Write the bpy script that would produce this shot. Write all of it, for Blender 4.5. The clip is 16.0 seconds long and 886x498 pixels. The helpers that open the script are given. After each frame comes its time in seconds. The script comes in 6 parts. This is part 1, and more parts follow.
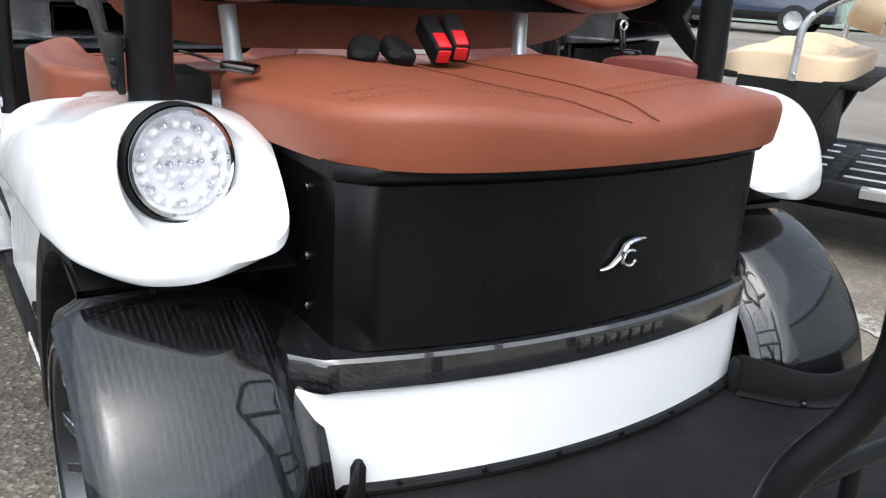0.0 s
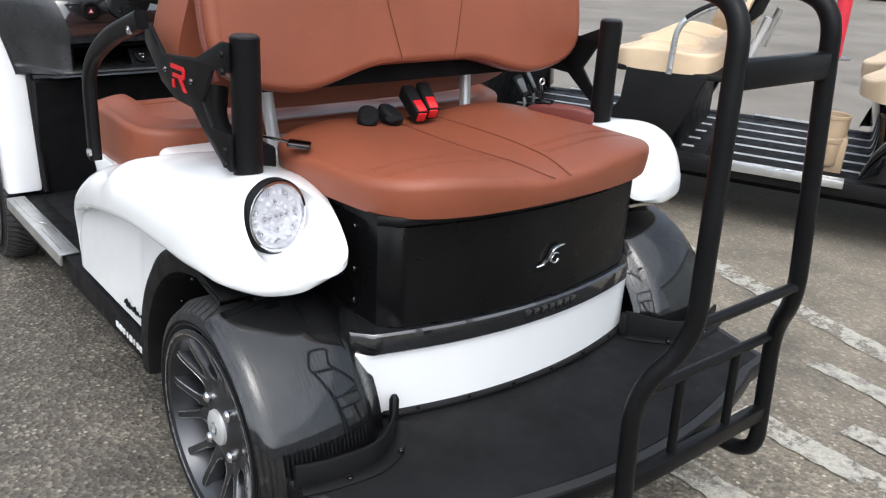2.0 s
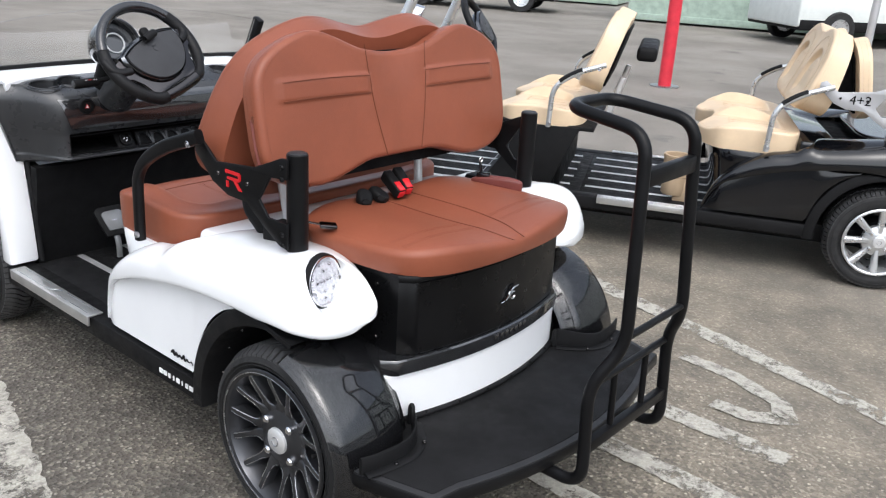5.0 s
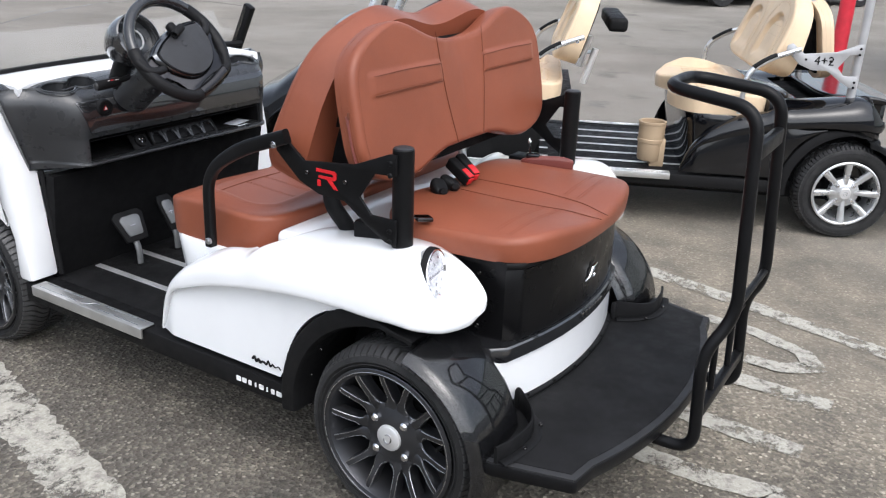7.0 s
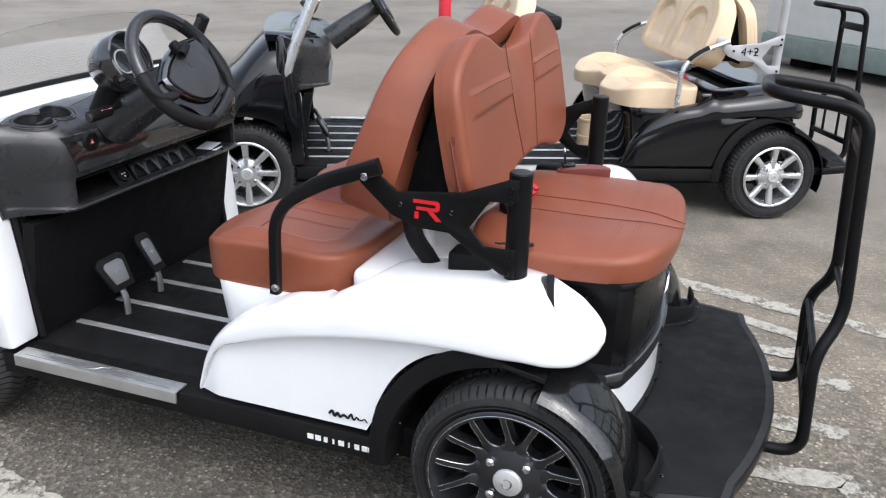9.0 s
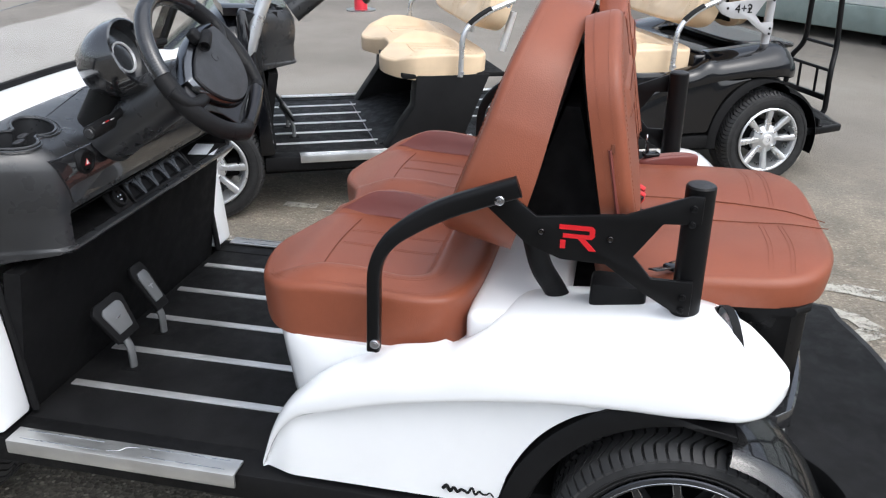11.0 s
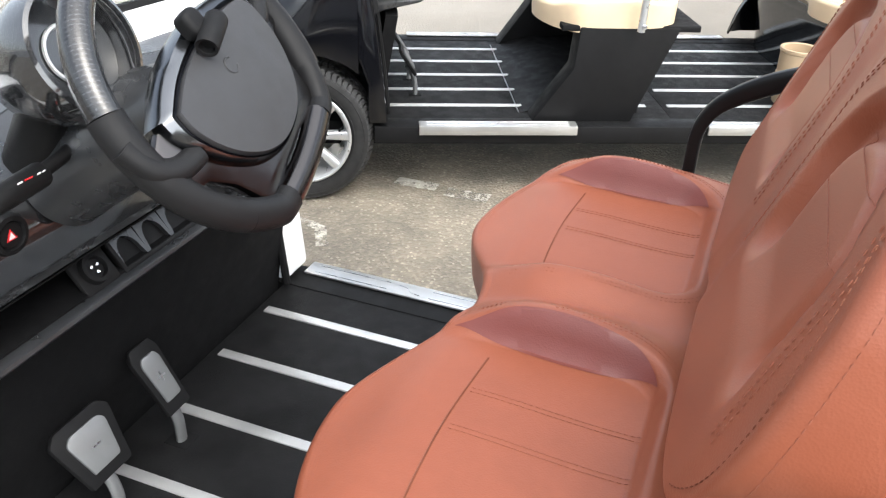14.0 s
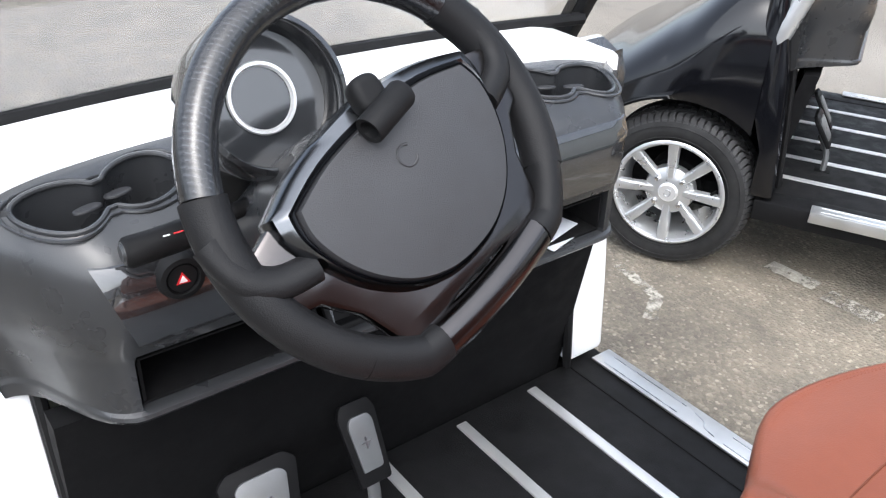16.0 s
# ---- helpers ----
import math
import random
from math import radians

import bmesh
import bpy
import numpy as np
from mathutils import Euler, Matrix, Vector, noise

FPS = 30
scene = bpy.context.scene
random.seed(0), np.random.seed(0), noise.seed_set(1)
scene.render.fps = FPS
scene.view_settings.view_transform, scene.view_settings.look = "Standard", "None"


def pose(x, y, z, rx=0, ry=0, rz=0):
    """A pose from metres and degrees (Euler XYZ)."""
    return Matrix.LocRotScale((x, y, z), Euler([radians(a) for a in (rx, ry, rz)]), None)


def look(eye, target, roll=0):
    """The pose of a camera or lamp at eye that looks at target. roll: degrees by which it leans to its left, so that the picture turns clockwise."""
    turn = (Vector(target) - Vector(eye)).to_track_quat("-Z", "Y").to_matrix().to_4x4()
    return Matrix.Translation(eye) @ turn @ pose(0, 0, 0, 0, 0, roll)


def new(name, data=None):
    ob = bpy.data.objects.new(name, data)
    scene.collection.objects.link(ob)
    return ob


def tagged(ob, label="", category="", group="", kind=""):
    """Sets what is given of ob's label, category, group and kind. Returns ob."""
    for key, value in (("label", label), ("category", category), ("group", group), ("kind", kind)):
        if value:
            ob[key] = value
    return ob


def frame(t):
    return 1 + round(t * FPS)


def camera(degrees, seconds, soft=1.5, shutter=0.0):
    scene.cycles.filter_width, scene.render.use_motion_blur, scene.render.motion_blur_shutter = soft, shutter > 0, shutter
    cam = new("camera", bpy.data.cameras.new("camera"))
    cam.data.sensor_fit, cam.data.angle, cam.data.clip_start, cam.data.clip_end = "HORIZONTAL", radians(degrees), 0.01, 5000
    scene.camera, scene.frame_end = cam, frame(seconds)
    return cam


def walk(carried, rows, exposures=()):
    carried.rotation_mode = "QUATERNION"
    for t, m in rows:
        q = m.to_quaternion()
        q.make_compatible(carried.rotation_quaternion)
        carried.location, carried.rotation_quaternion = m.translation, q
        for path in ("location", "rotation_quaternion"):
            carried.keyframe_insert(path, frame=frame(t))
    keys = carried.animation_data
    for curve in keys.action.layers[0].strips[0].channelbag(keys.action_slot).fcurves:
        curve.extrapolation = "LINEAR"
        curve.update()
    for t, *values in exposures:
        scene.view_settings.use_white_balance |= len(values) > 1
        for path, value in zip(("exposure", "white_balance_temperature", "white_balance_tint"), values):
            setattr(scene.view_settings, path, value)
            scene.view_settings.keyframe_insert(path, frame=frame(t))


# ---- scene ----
# ---------------------------------------------------------------- camera
cam = camera(55.1, 16.0, 1.2)
PATH = [
    (0, (-0.642, -0.966, 0.852), (0.349, 0.658, 0.235), 3.4),
    (0.5, (-0.705, -1.017, 0.94), (0.279, 0.611, 0.322), 3.5),
    (1, (-0.795, -1.09, 1.005), (0.212, 0.506, 0.342), 2.9),
    (1.5, (-0.944, -1.204, 1.06), (0.137, 0.326, 0.358), 2.9),
    (2, (-1.034, -1.294, 1.128), (0.119, 0.169, 0.399), 3.3),
    (2.5, (-1.133, -1.404, 1.186), (0.044, 0.042, 0.464), 3.1),
    (3, (-1.229, -1.471, 1.236), (-0.028, -0.032, 0.538), 2.4),
    (3.5, (-1.354, -1.473, 1.296), (-0.104, -0.064, 0.622), 2.6),
    (4, (-1.436, -1.518, 1.34), (-0.136, -0.159, 0.66), 2.9),
    (6.5, (-1.863, -1.213, 1.405), (-0.326, -0.127, 0.727), 2.6),
    (7, (-1.918, -1.075, 1.406), (-0.363, -0.045, 0.684), 1.9),
    (7.5, (-2.017, -0.928, 1.408), (-0.386, -0.026, 0.681), 2.1),
    (8, (-2.139, -0.776, 1.432), (-0.443, 0.011, 0.721), 2.0),
    (8.5, (-2.127, -0.62, 1.41), (-0.405, 0.106, 0.695), 1.7),
    (9, (-2.064, -0.44, 1.409), (-0.325, 0.233, 0.687), 1.6),
    (9.5, (-2.068, -0.263, 1.406), (-0.31, 0.347, 0.672), 1.7),
    (12, (-1.521, 0.332, 1.38), (0.252, 0.682, 0.525), 1.0),
    (12.5, (-1.384, 0.403, 1.377), (0.369, 0.763, 0.484), 1.6),
    (13, (-1.224, 0.404, 1.359), (0.49, 0.843, 0.425), 2.1),
    (13.5, (-1.05, 0.396, 1.344), (0.602, 0.969, 0.374), 2.0),
    (14, (-0.935, 0.447, 1.326), (0.664, 1.116, 0.329), 1.5),
    (14.5, (-0.825, 0.534, 1.317), (0.726, 1.299, 0.313), 2.2),
    (15, (-0.721, 0.554, 1.298), (0.709, 1.523, 0.29), 2.8),
    (15.5, (-0.621, 0.518, 1.307), (0.625, 1.71, 0.293), 3.1),
    (16, (-0.56, 0.481, 1.315), (0.471, 1.871, 0.312), 2.0),
]
walk(cam, [(t, look(eye, target, roll)) for t, eye, target, roll in PATH], exposures=[(0.0, 0.92, 6120, 8), (1.5, 0.76, 6180, 8), (4.0, 0.73, 6180, 9), (9.5, 0.76, 6120, 10), (12.0, 0.9, 6200, 8), (13.0, 1.38, 6300, 8), (14.0, 1.68, 6450, 7), (15.0, 1.55, 6250, 8), (16.0, 1.45, 6150, 9)])

# ---------------------------------------------------------------- light: a bright overcast sky
world = bpy.data.worlds.new("sky")
scene.world = world
world.use_nodes = True
sky_node = world.node_tree.nodes.new("ShaderNodeTexSky")
sky_node.sky_type = "NISHITA"
sky_node.sun_disc = False
sky_node.sun_elevation = radians(55)
sky_node.sun_rotation = radians(-146)
sky_node.air_density = 1.0
sky_node.dust_density = 4.0
back_node = world.node_tree.nodes["Background"]
back_node.inputs["Strength"].default_value = 0.15
soften = world.node_tree.nodes.new("ShaderNodeHueSaturation")
soften.inputs["Saturation"].default_value = 0.45
world.node_tree.links.new(sky_node.outputs["Color"], soften.inputs["Color"])
world.node_tree.links.new(soften.outputs["Color"], back_node.inputs["Color"])
sun_data = bpy.data.lights.new("sun", "SUN")
sun_data.energy = 1.0
sun_data.angle = radians(115)
sun_data.color = (1.0, 0.99, 0.975)
sun = new("sun", sun_data)
sun.matrix_world = look((0, 0, 0), (0.26, 0.38, -0.88))


# ---------------------------------------------------------------- materials
def nodes_of(name):
    mat = bpy.data.materials.new(name)
    mat.use_nodes = True
    nt = mat.node_tree
    return mat, nt, nt.nodes["Principled BSDF"]


def mixed(nt, fac, a, b):
    n = nt.nodes.new("ShaderNodeMix")
    n.data_type = "RGBA"
    n.inputs["A"].default_value = (*a, 1) if isinstance(a, tuple) else (0, 0, 0, 1)
    n.inputs["B"].default_value = (*b, 1) if isinstance(b, tuple) else (0, 0, 0, 1)
    if not isinstance(a, tuple):
        nt.links.new(a, n.inputs["A"])
    if not isinstance(b, tuple):
        nt.links.new(b, n.inputs["B"])
    if isinstance(fac, float):
        n.inputs["Factor"].default_value = fac
    else:
        nt.links.new(fac, n.inputs["Factor"])
    return n.outputs["Result"]


def noise_of(nt, coord, scale, detail=4.0, rough=0.55, low=0.35, high=0.65):
    n = nt.nodes.new("ShaderNodeTexNoise")
    n.inputs["Scale"].default_value = scale
    n.inputs["Detail"].default_value = detail
    n.inputs["Roughness"].default_value = rough
    nt.links.new(coord, n.inputs["Vector"])
    r = nt.nodes.new("ShaderNodeMapRange")
    r.inputs["From Min"].default_value = low
    r.inputs["From Max"].default_value = high
    nt.links.new(n.outputs["Fac"], r.inputs["Value"])
    return r.outputs["Result"]


def coords(nt, kind="Object"):
    return nt.nodes.new("ShaderNodeTexCoord").outputs[kind]


def bumped(nt, bsdf, height, strength, distance):
    b = nt.nodes.new("ShaderNodeBump")
    b.inputs["Strength"].default_value = strength
    b.inputs["Distance"].default_value = distance
    nt.links.new(height, b.inputs["Height"])
    nt.links.new(b.outputs["Normal"], bsdf.inputs["Normal"])


def plain(name, color, rough, metal=0.0, coat=0.0, vary=0.12, grain=0.0, scale=60.0):
    """Paint, plastic, rubber or metal with slight smudges and, if wanted, a fine grain."""
    mat, nt, b = nodes_of(name)
    at = coords(nt)
    smudge = noise_of(nt, at, 7.0, 5.0)
    dark = tuple(c * (1 - vary) for c in color)
    light = tuple(min(1.0, c * (1 + vary)) for c in color)
    nt.links.new(mixed(nt, smudge, dark, light), b.inputs["Base Color"])
    r = nt.nodes.new("ShaderNodeMapRange")
    r.inputs["To Min"].default_value = max(0.02, rough * 0.85)
    r.inputs["To Max"].default_value = min(1.0, rough * 1.2)
    nt.links.new(noise_of(nt, at, 23.0, 3.0), r.inputs["Value"])
    nt.links.new(r.outputs["Result"], b.inputs["Roughness"])
    b.inputs["Metallic"].default_value = metal
    b.inputs["Specular IOR Level"].default_value = 0.17 if max(color) < 0.0125 and not coat else 0.5
    b.inputs["Coat Weight"].default_value = coat
    b.inputs["Coat Roughness"].default_value = 0.04
    if grain:
        bumped(nt, b, noise_of(nt, at, scale, 3.0, 0.6, 0.2, 0.8), grain, 0.002)
    return mat


def leather(name, color, seam):
    mat, nt, b = nodes_of(name)
    at = coords(nt)
    worn = noise_of(nt, at, 5.0, 4.0)
    fine = noise_of(nt, at, 90.0, 2.0)
    c1 = mixed(nt, worn, tuple(c * 0.9 for c in color), tuple(min(1, c * 1.08) for c in color))
    c2 = mixed(nt, fine, c1, seam)
    m = nt.nodes.new("ShaderNodeMix")
    m.data_type = "RGBA"
    m.inputs["Factor"].default_value = 0.1
    nt.links.new(c1, m.inputs["A"])
    nt.links.new(c2, m.inputs["B"])
    nt.links.new(m.outputs["Result"], b.inputs["Base Color"])
    b.inputs["Roughness"].default_value = 0.4
    b.inputs["Specular IOR Level"].default_value = 0.38
    v = nt.nodes.new("ShaderNodeTexVoronoi")
    v.inputs["Scale"].default_value = 420.0
    nt.links.new(at, v.inputs["Vector"])
    bumped(nt, b, v.outputs["Distance"], 0.18, 0.001)
    return mat


def carbon(name, gloss=0.12, coat=1.0):
    """Twill weave under clear lacquer."""
    mat, nt, b = nodes_of(name)
    at = coords(nt)
    w = nt.nodes.new("ShaderNodeTexWave")
    w.wave_type = "BANDS"
    w.bands_direction = "DIAGONAL"
    w.inputs["Scale"].default_value = 75.0
    w.inputs["Distortion"].default_value = 0.0
    nt.links.new(at, w.inputs["Vector"])
    c = nt.nodes.new("ShaderNodeTexChecker")
    c.inputs["Scale"].default_value = 190.0
    nt.links.new(at, c.inputs["Vector"])
    a1 = mixed(nt, w.outputs["Color"], (0.0025, 0.0025, 0.003), (0.036, 0.037, 0.041))
    a2 = mixed(nt, c.outputs["Fac"], a1, (0.018, 0.0185, 0.02))
    nt.links.new(a2, b.inputs["Base Color"])
    b.inputs["Roughness"].default_value = 0.26
    b.inputs["Metallic"].default_value = 0.25
    b.inputs["Coat IOR"].default_value = 1.85
    b.inputs["Coat Weight"].default_value = coat
    b.inputs["Coat Roughness"].default_value = gloss * 0.4
    return mat


def ribbed_carbon(name):
    """Narrow lengthwise ribs of woven carbon under a thick clear lacquer."""
    mat, nt, b = nodes_of(name)
    at = coords(nt)
    w = nt.nodes.new("ShaderNodeTexWave")
    w.wave_type = "BANDS"
    w.bands_direction = "X"
    w.inputs["Scale"].default_value = 40.0
    w.inputs["Distortion"].default_value = 0.0
    nt.links.new(at, w.inputs["Vector"])
    n = noise_of(nt, at, 9.0, 3.0)
    low = mixed(nt, n, (0.002, 0.002, 0.0025), (0.004, 0.004, 0.0045))
    nt.links.new(mixed(nt, w.outputs["Fac"], low, (0.026, 0.0265, 0.029)), b.inputs["Base Color"])
    b.inputs["Roughness"].default_value = 0.24
    b.inputs["Coat IOR"].default_value = 1.9
    b.inputs["Coat Weight"].default_value = 1.0
    b.inputs["Coat Roughness"].default_value = 0.02
    bumped(nt, b, noise_of(nt, at, 14.0, 2.0), 0.04, 0.004)
    return mat


def asphalt():
    mat, nt, b = nodes_of("asphalt")
    at = coords(nt)
    v = nt.nodes.new("ShaderNodeTexVoronoi")
    v.inputs["Scale"].default_value = 95.0
    v.inputs["Randomness"].default_value = 1.0
    nt.links.new(at, v.inputs["Vector"])
    bw = nt.nodes.new("ShaderNodeRGBToBW")
    nt.links.new(v.outputs["Color"], bw.inputs["Color"])
    stone = nt.nodes.new("ShaderNodeValToRGB")
    r = stone.color_ramp
    r.elements[0].position, r.elements[0].color = 0.15, (0.045, 0.041, 0.036, 1)
    r.elements[1].position, r.elements[1].color = 0.92, (0.25, 0.235, 0.205, 1)
    e = r.elements.new(0.62)
    e.color = (0.13, 0.121, 0.105, 1)
    nt.links.new(bw.outputs["Val"], stone.inputs["Fac"])
    big = noise_of(nt, at, 0.55, 5.0, 0.6, 0.35, 0.7)
    mid = noise_of(nt, at, 4.0, 6.0, 0.65, 0.4, 0.75)
    fine = noise_of(nt, at, 60.0, 3.0, 0.6, 0.3, 0.7)
    chips = nt.nodes.new("ShaderNodeTexVoronoi")
    chips.inputs["Scale"].default_value = 75.0
    nt.links.new(at, chips.inputs["Vector"])
    chip_bw = nt.nodes.new("ShaderNodeRGBToBW")
    nt.links.new(chips.outputs["Color"], chip_bw.inputs["Color"])
    pick = nt.nodes.new("ShaderNodeMapRange")
    pick.inputs["From Min"].default_value = 0.74
    pick.inputs["From Max"].default_value = 0.8
    nt.links.new(chip_bw.outputs["Val"], pick.inputs["Value"])
    near = nt.nodes.new("ShaderNodeMapRange")
    near.inputs["From Min"].default_value = 0.42
    near.inputs["From Max"].default_value = 0.3
    nt.links.new(chips.outputs["Distance"], near.inputs["Value"])
    both = nt.nodes.new("ShaderNodeMath")
    both.operation = "MULTIPLY"
    nt.links.new(pick.outputs["Result"], both.inputs[0])
    nt.links.new(near.outputs["Result"], both.inputs[1])
    sep0 = nt.nodes.new("ShaderNodeSeparateXYZ")
    nt.links.new(at, sep0.inputs["Vector"])
    tilt = nt.nodes.new("ShaderNodeMath")
    tilt.operation = "MULTIPLY_ADD"
    tilt.inputs[1].default_value = -0.45
    nt.links.new(sep0.outputs["Y"], tilt.inputs[0])
    nt.links.new(sep0.outputs["X"], tilt.inputs[2])
    pale = nt.nodes.new("ShaderNodeMapRange")
    pale.inputs["From Min"].default_value = -0.4
    pale.inputs["From Max"].default_value = 0.9
    nt.links.new(tilt.outputs["Value"], pale.inputs["Value"])
    worn = nt.nodes.new("ShaderNodeMapRange")
    worn.inputs["From Min"].default_value = 0.3
    worn.inputs["From Max"].default_value = 1.2
    worn.inputs["To Max"].default_value = 0.6
    nt.links.new(sep0.outputs["X"], worn.inputs["Value"])
    c0 = mixed(nt, fine, (0.07, 0.065, 0.057), stone.outputs["Color"])
    c1 = mixed(nt, both.outputs["Value"], c0, (0.25, 0.238, 0.212))
    c1 = mixed(nt, worn.outputs["Result"], c1, (0.105, 0.097, 0.085))
    c2 = nt.nodes.new("ShaderNodeMix")
    c2.data_type = "RGBA"
    c2.blend_type = "MULTIPLY"
    c2.inputs["Factor"].default_value = 1.0
    nt.links.new(c1, c2.inputs["A"])
    nt.links.new(mixed(nt, mid, (0.66, 0.66, 0.66), (1.16, 1.14, 1.1)), c2.inputs["B"])
    # the asphalt is paler and dustier towards the rear right
    dust = nt.nodes.new("ShaderNodeMix")
    dust.data_type = "RGBA"
    dust.blend_type = "MULTIPLY"
    dust.inputs["Factor"].default_value = 1.0
    nt.links.new(c2.outputs["Result"], dust.inputs["A"])
    nt.links.new(mixed(nt, pale.outputs["Result"], (1.5, 1.45, 1.37), (2.45, 2.32, 2.1)), dust.inputs["B"])
    # farther out the yard is worn concrete
    sep = nt.nodes.new("ShaderNodeSeparateXYZ")
    nt.links.new(at, sep.inputs["Vector"])
    ramp = nt.nodes.new("ShaderNodeMapRange")
    ramp.inputs["From Min"].default_value = 1.9
    ramp.inputs["From Max"].default_value = 3.6
    nt.links.new(sep.outputs["X"], ramp.inputs["Value"])
    conc = mixed(nt, big, (0.175, 0.156, 0.132), (0.265, 0.242, 0.21))
    spots = noise_of(nt, at, 1.7, 6.0, 0.7, 0.62, 0.72)
    conc2 = mixed(nt, spots, conc, (0.16, 0.145, 0.13))
    stain = mixed(nt, ramp.outputs["Result"], dust.outputs["Result"], conc2)
    oil = noise_of(nt, at, 1.3, 5.0, 0.62, 0.62, 0.9)
    nt.links.new(mixed(nt, oil, stain, (0.045, 0.042, 0.037)), b.inputs["Base Color"])
    b.inputs["Roughness"].default_value = 0.9
    bumped(nt, b, v.outputs["Distance"], 0.8, 0.006)
    return mat


def road_paint():
    mat, nt, b = nodes_of("worn_road_paint")
    at = coords(nt)
    worn = noise_of(nt, at, 22.0, 8.0, 0.75, 0.5, 0.62)
    specks = noise_of(nt, at, 120.0, 3.0, 0.6, 0.45, 0.7)
    c1 = mixed(nt, specks, (0.38, 0.36, 0.31), (0.5, 0.475, 0.41))
    c2 = mixed(nt, worn, c1, (0.24, 0.222, 0.195))
    nt.links.new(c2, b.inputs["Base Color"])
    gone = noise_of(nt, at, 9.0, 10.0, 0.8, 0.6, 0.5)
    nt.links.new(gone, b.inputs["Alpha"])
    b.inputs["Roughness"].default_value = 0.85
    bumped(nt, b, specks, 0.3, 0.003)
    return mat


def clear(name, tint=(1, 1, 1), rough=0.0):
    mat, nt, b = nodes_of(name)
    b.inputs["Base Color"].default_value = (*tint, 1)
    b.inputs["Transmission Weight"].default_value = 1.0
    b.inputs["Roughness"].default_value = rough
    b.inputs["IOR"].default_value = 1.45
    return mat


WHITE = plain("white_lacquer", (0.86, 0.87, 0.88), 0.2, 0, 0.6, 0.015)
BLACK_GLOSS = plain("black_lacquer", (0.004, 0.0042, 0.0055), 0.1, 0, 0.15, 0.2)
BLACK_SATIN = plain("black_satin_panel", (0.005, 0.005, 0.0055), 0.3, 0, 0.0, 0.2)
BLACK_COAT = plain("black_powder_coat", (0.006, 0.006, 0.0065), 0.34, 0, 0.0, 0.2, 0.06, 500)
BLACK_PLASTIC = plain("black_plastic", (0.007, 0.007, 0.0075), 0.55, 0, 0, 0.2, 0.12, 700)
DASH_PLASTIC = plain("soft_dash_plastic", (0.0245, 0.0256, 0.0278), 0.3, 0, 0.3, 0.12, 0.15, 800)
RUBBER_MAT = plain("rubber_mat", (0.0085, 0.0085, 0.009), 0.6, 0, 0, 0.3, 0.3, 350)
EDGE_RUBBER = plain("edge_rubber", (0.0125, 0.0125, 0.0135), 0.5, 0, 0, 0.2, 0.2, 300)
TYRE = plain("tyre_rubber", (0.012, 0.012, 0.0125), 0.7, 0, 0, 0.3, 0.1, 300)
TREAD_RUBBER = plain("tread_rubber", (0.038, 0.038, 0.039), 0.5, 0, 0, 0.25, 0.1, 300)
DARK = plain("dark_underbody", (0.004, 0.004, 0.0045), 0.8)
GUNMETAL = plain("gunmetal_alloy", (0.07, 0.072, 0.079), 0.34, 0.85, 0.2, 0.12)
EDGE = plain("machined_alloy_edge", (0.55, 0.56, 0.58), 0.25, 1.0, 0, 0.08)
SILVER = plain("silver_alloy", (0.62, 0.63, 0.64), 0.3, 0.75, 0.4, 0.08)
ALUMINIUM = plain("brushed_aluminium", (0.74, 0.74, 0.74), 0.34, 0.55, 0, 0.1)
STRIP = plain("polished_strip", (0.7, 0.7, 0.7), 0.42, 0.7, 0, 0.12)
TREAD_METAL = plain("tread_plate_metal", (0.62, 0.62, 0.61), 0.36, 0.85, 0, 0.1)
PLATE_SILVER = plain("silver_painted_plate", (0.45, 0.45, 0.46), 0.4, 0.3, 0, 0.1)
CHROME = plain("chrome", (0.8, 0.8, 0.82), 0.08, 1.0, 0, 0.02)
LAMP_SILVER = plain("lamp_reflector", (0.9, 0.9, 0.92), 0.3, 0.45, 0.3, 0.03)
STEEL = plain("steel_bolt", (0.45, 0.45, 0.47), 0.3, 1.0, 0, 0.1)
TAN = leather("tan_leather", (0.238, 0.07, 0.0365), (0.18, 0.046, 0.02))
TAN_DEEP = leather("reddish_leather_inset", (0.155, 0.043, 0.036), (0.14, 0.035, 0.02))
THREAD = plain("brown_thread", (0.15, 0.043, 0.02), 0.8)
TAN_THREAD = plain("tan_thread", (0.24, 0.078, 0.045), 0.8)
CREAM = leather("cream_vinyl", (0.72, 0.555, 0.375), (0.6, 0.45, 0.29))
CREAM_THREAD = plain("beige_thread", (0.5, 0.34, 0.18), 0.8)
CARBON = carbon("carbon_fibre")
GUARD_CARBON = ribbed_carbon("ribbed_carbon_guard")
SATIN_CARBON = carbon("satin_carbon_wheel", 0.4, 0.35)
RED = plain("red_plastic", (0.6, 0.012, 0.018), 0.35)
RED_PAINT = plain("red_post_paint", (0.62, 0.03, 0.05), 0.4)
GREY_PAD = plain("grey_steering_pad", (0.025, 0.0252, 0.0275), 0.5, 0, 0, 0.08, 0.2, 900)
HUB_METAL = plain("polished_hub_metal", (0.14, 0.146, 0.156), 0.22, 1.0, 0, 0.06)
DARK_CHROME = plain("dark_chrome", (0.085, 0.08, 0.08), 0.2, 1.0, 0, 0.08)
STEER_LEATHER = plain("black_steering_leather", (0.0105, 0.0105, 0.0112), 0.42, 0, 0, 0.15, 0.2, 800)
WHITE_MARK = plain("white_lettering", (0.8, 0.8, 0.8), 0.5)
PEDAL = plain("pedal_metal", (0.2, 0.205, 0.21), 0.42, 0.5, 0, 0.15)
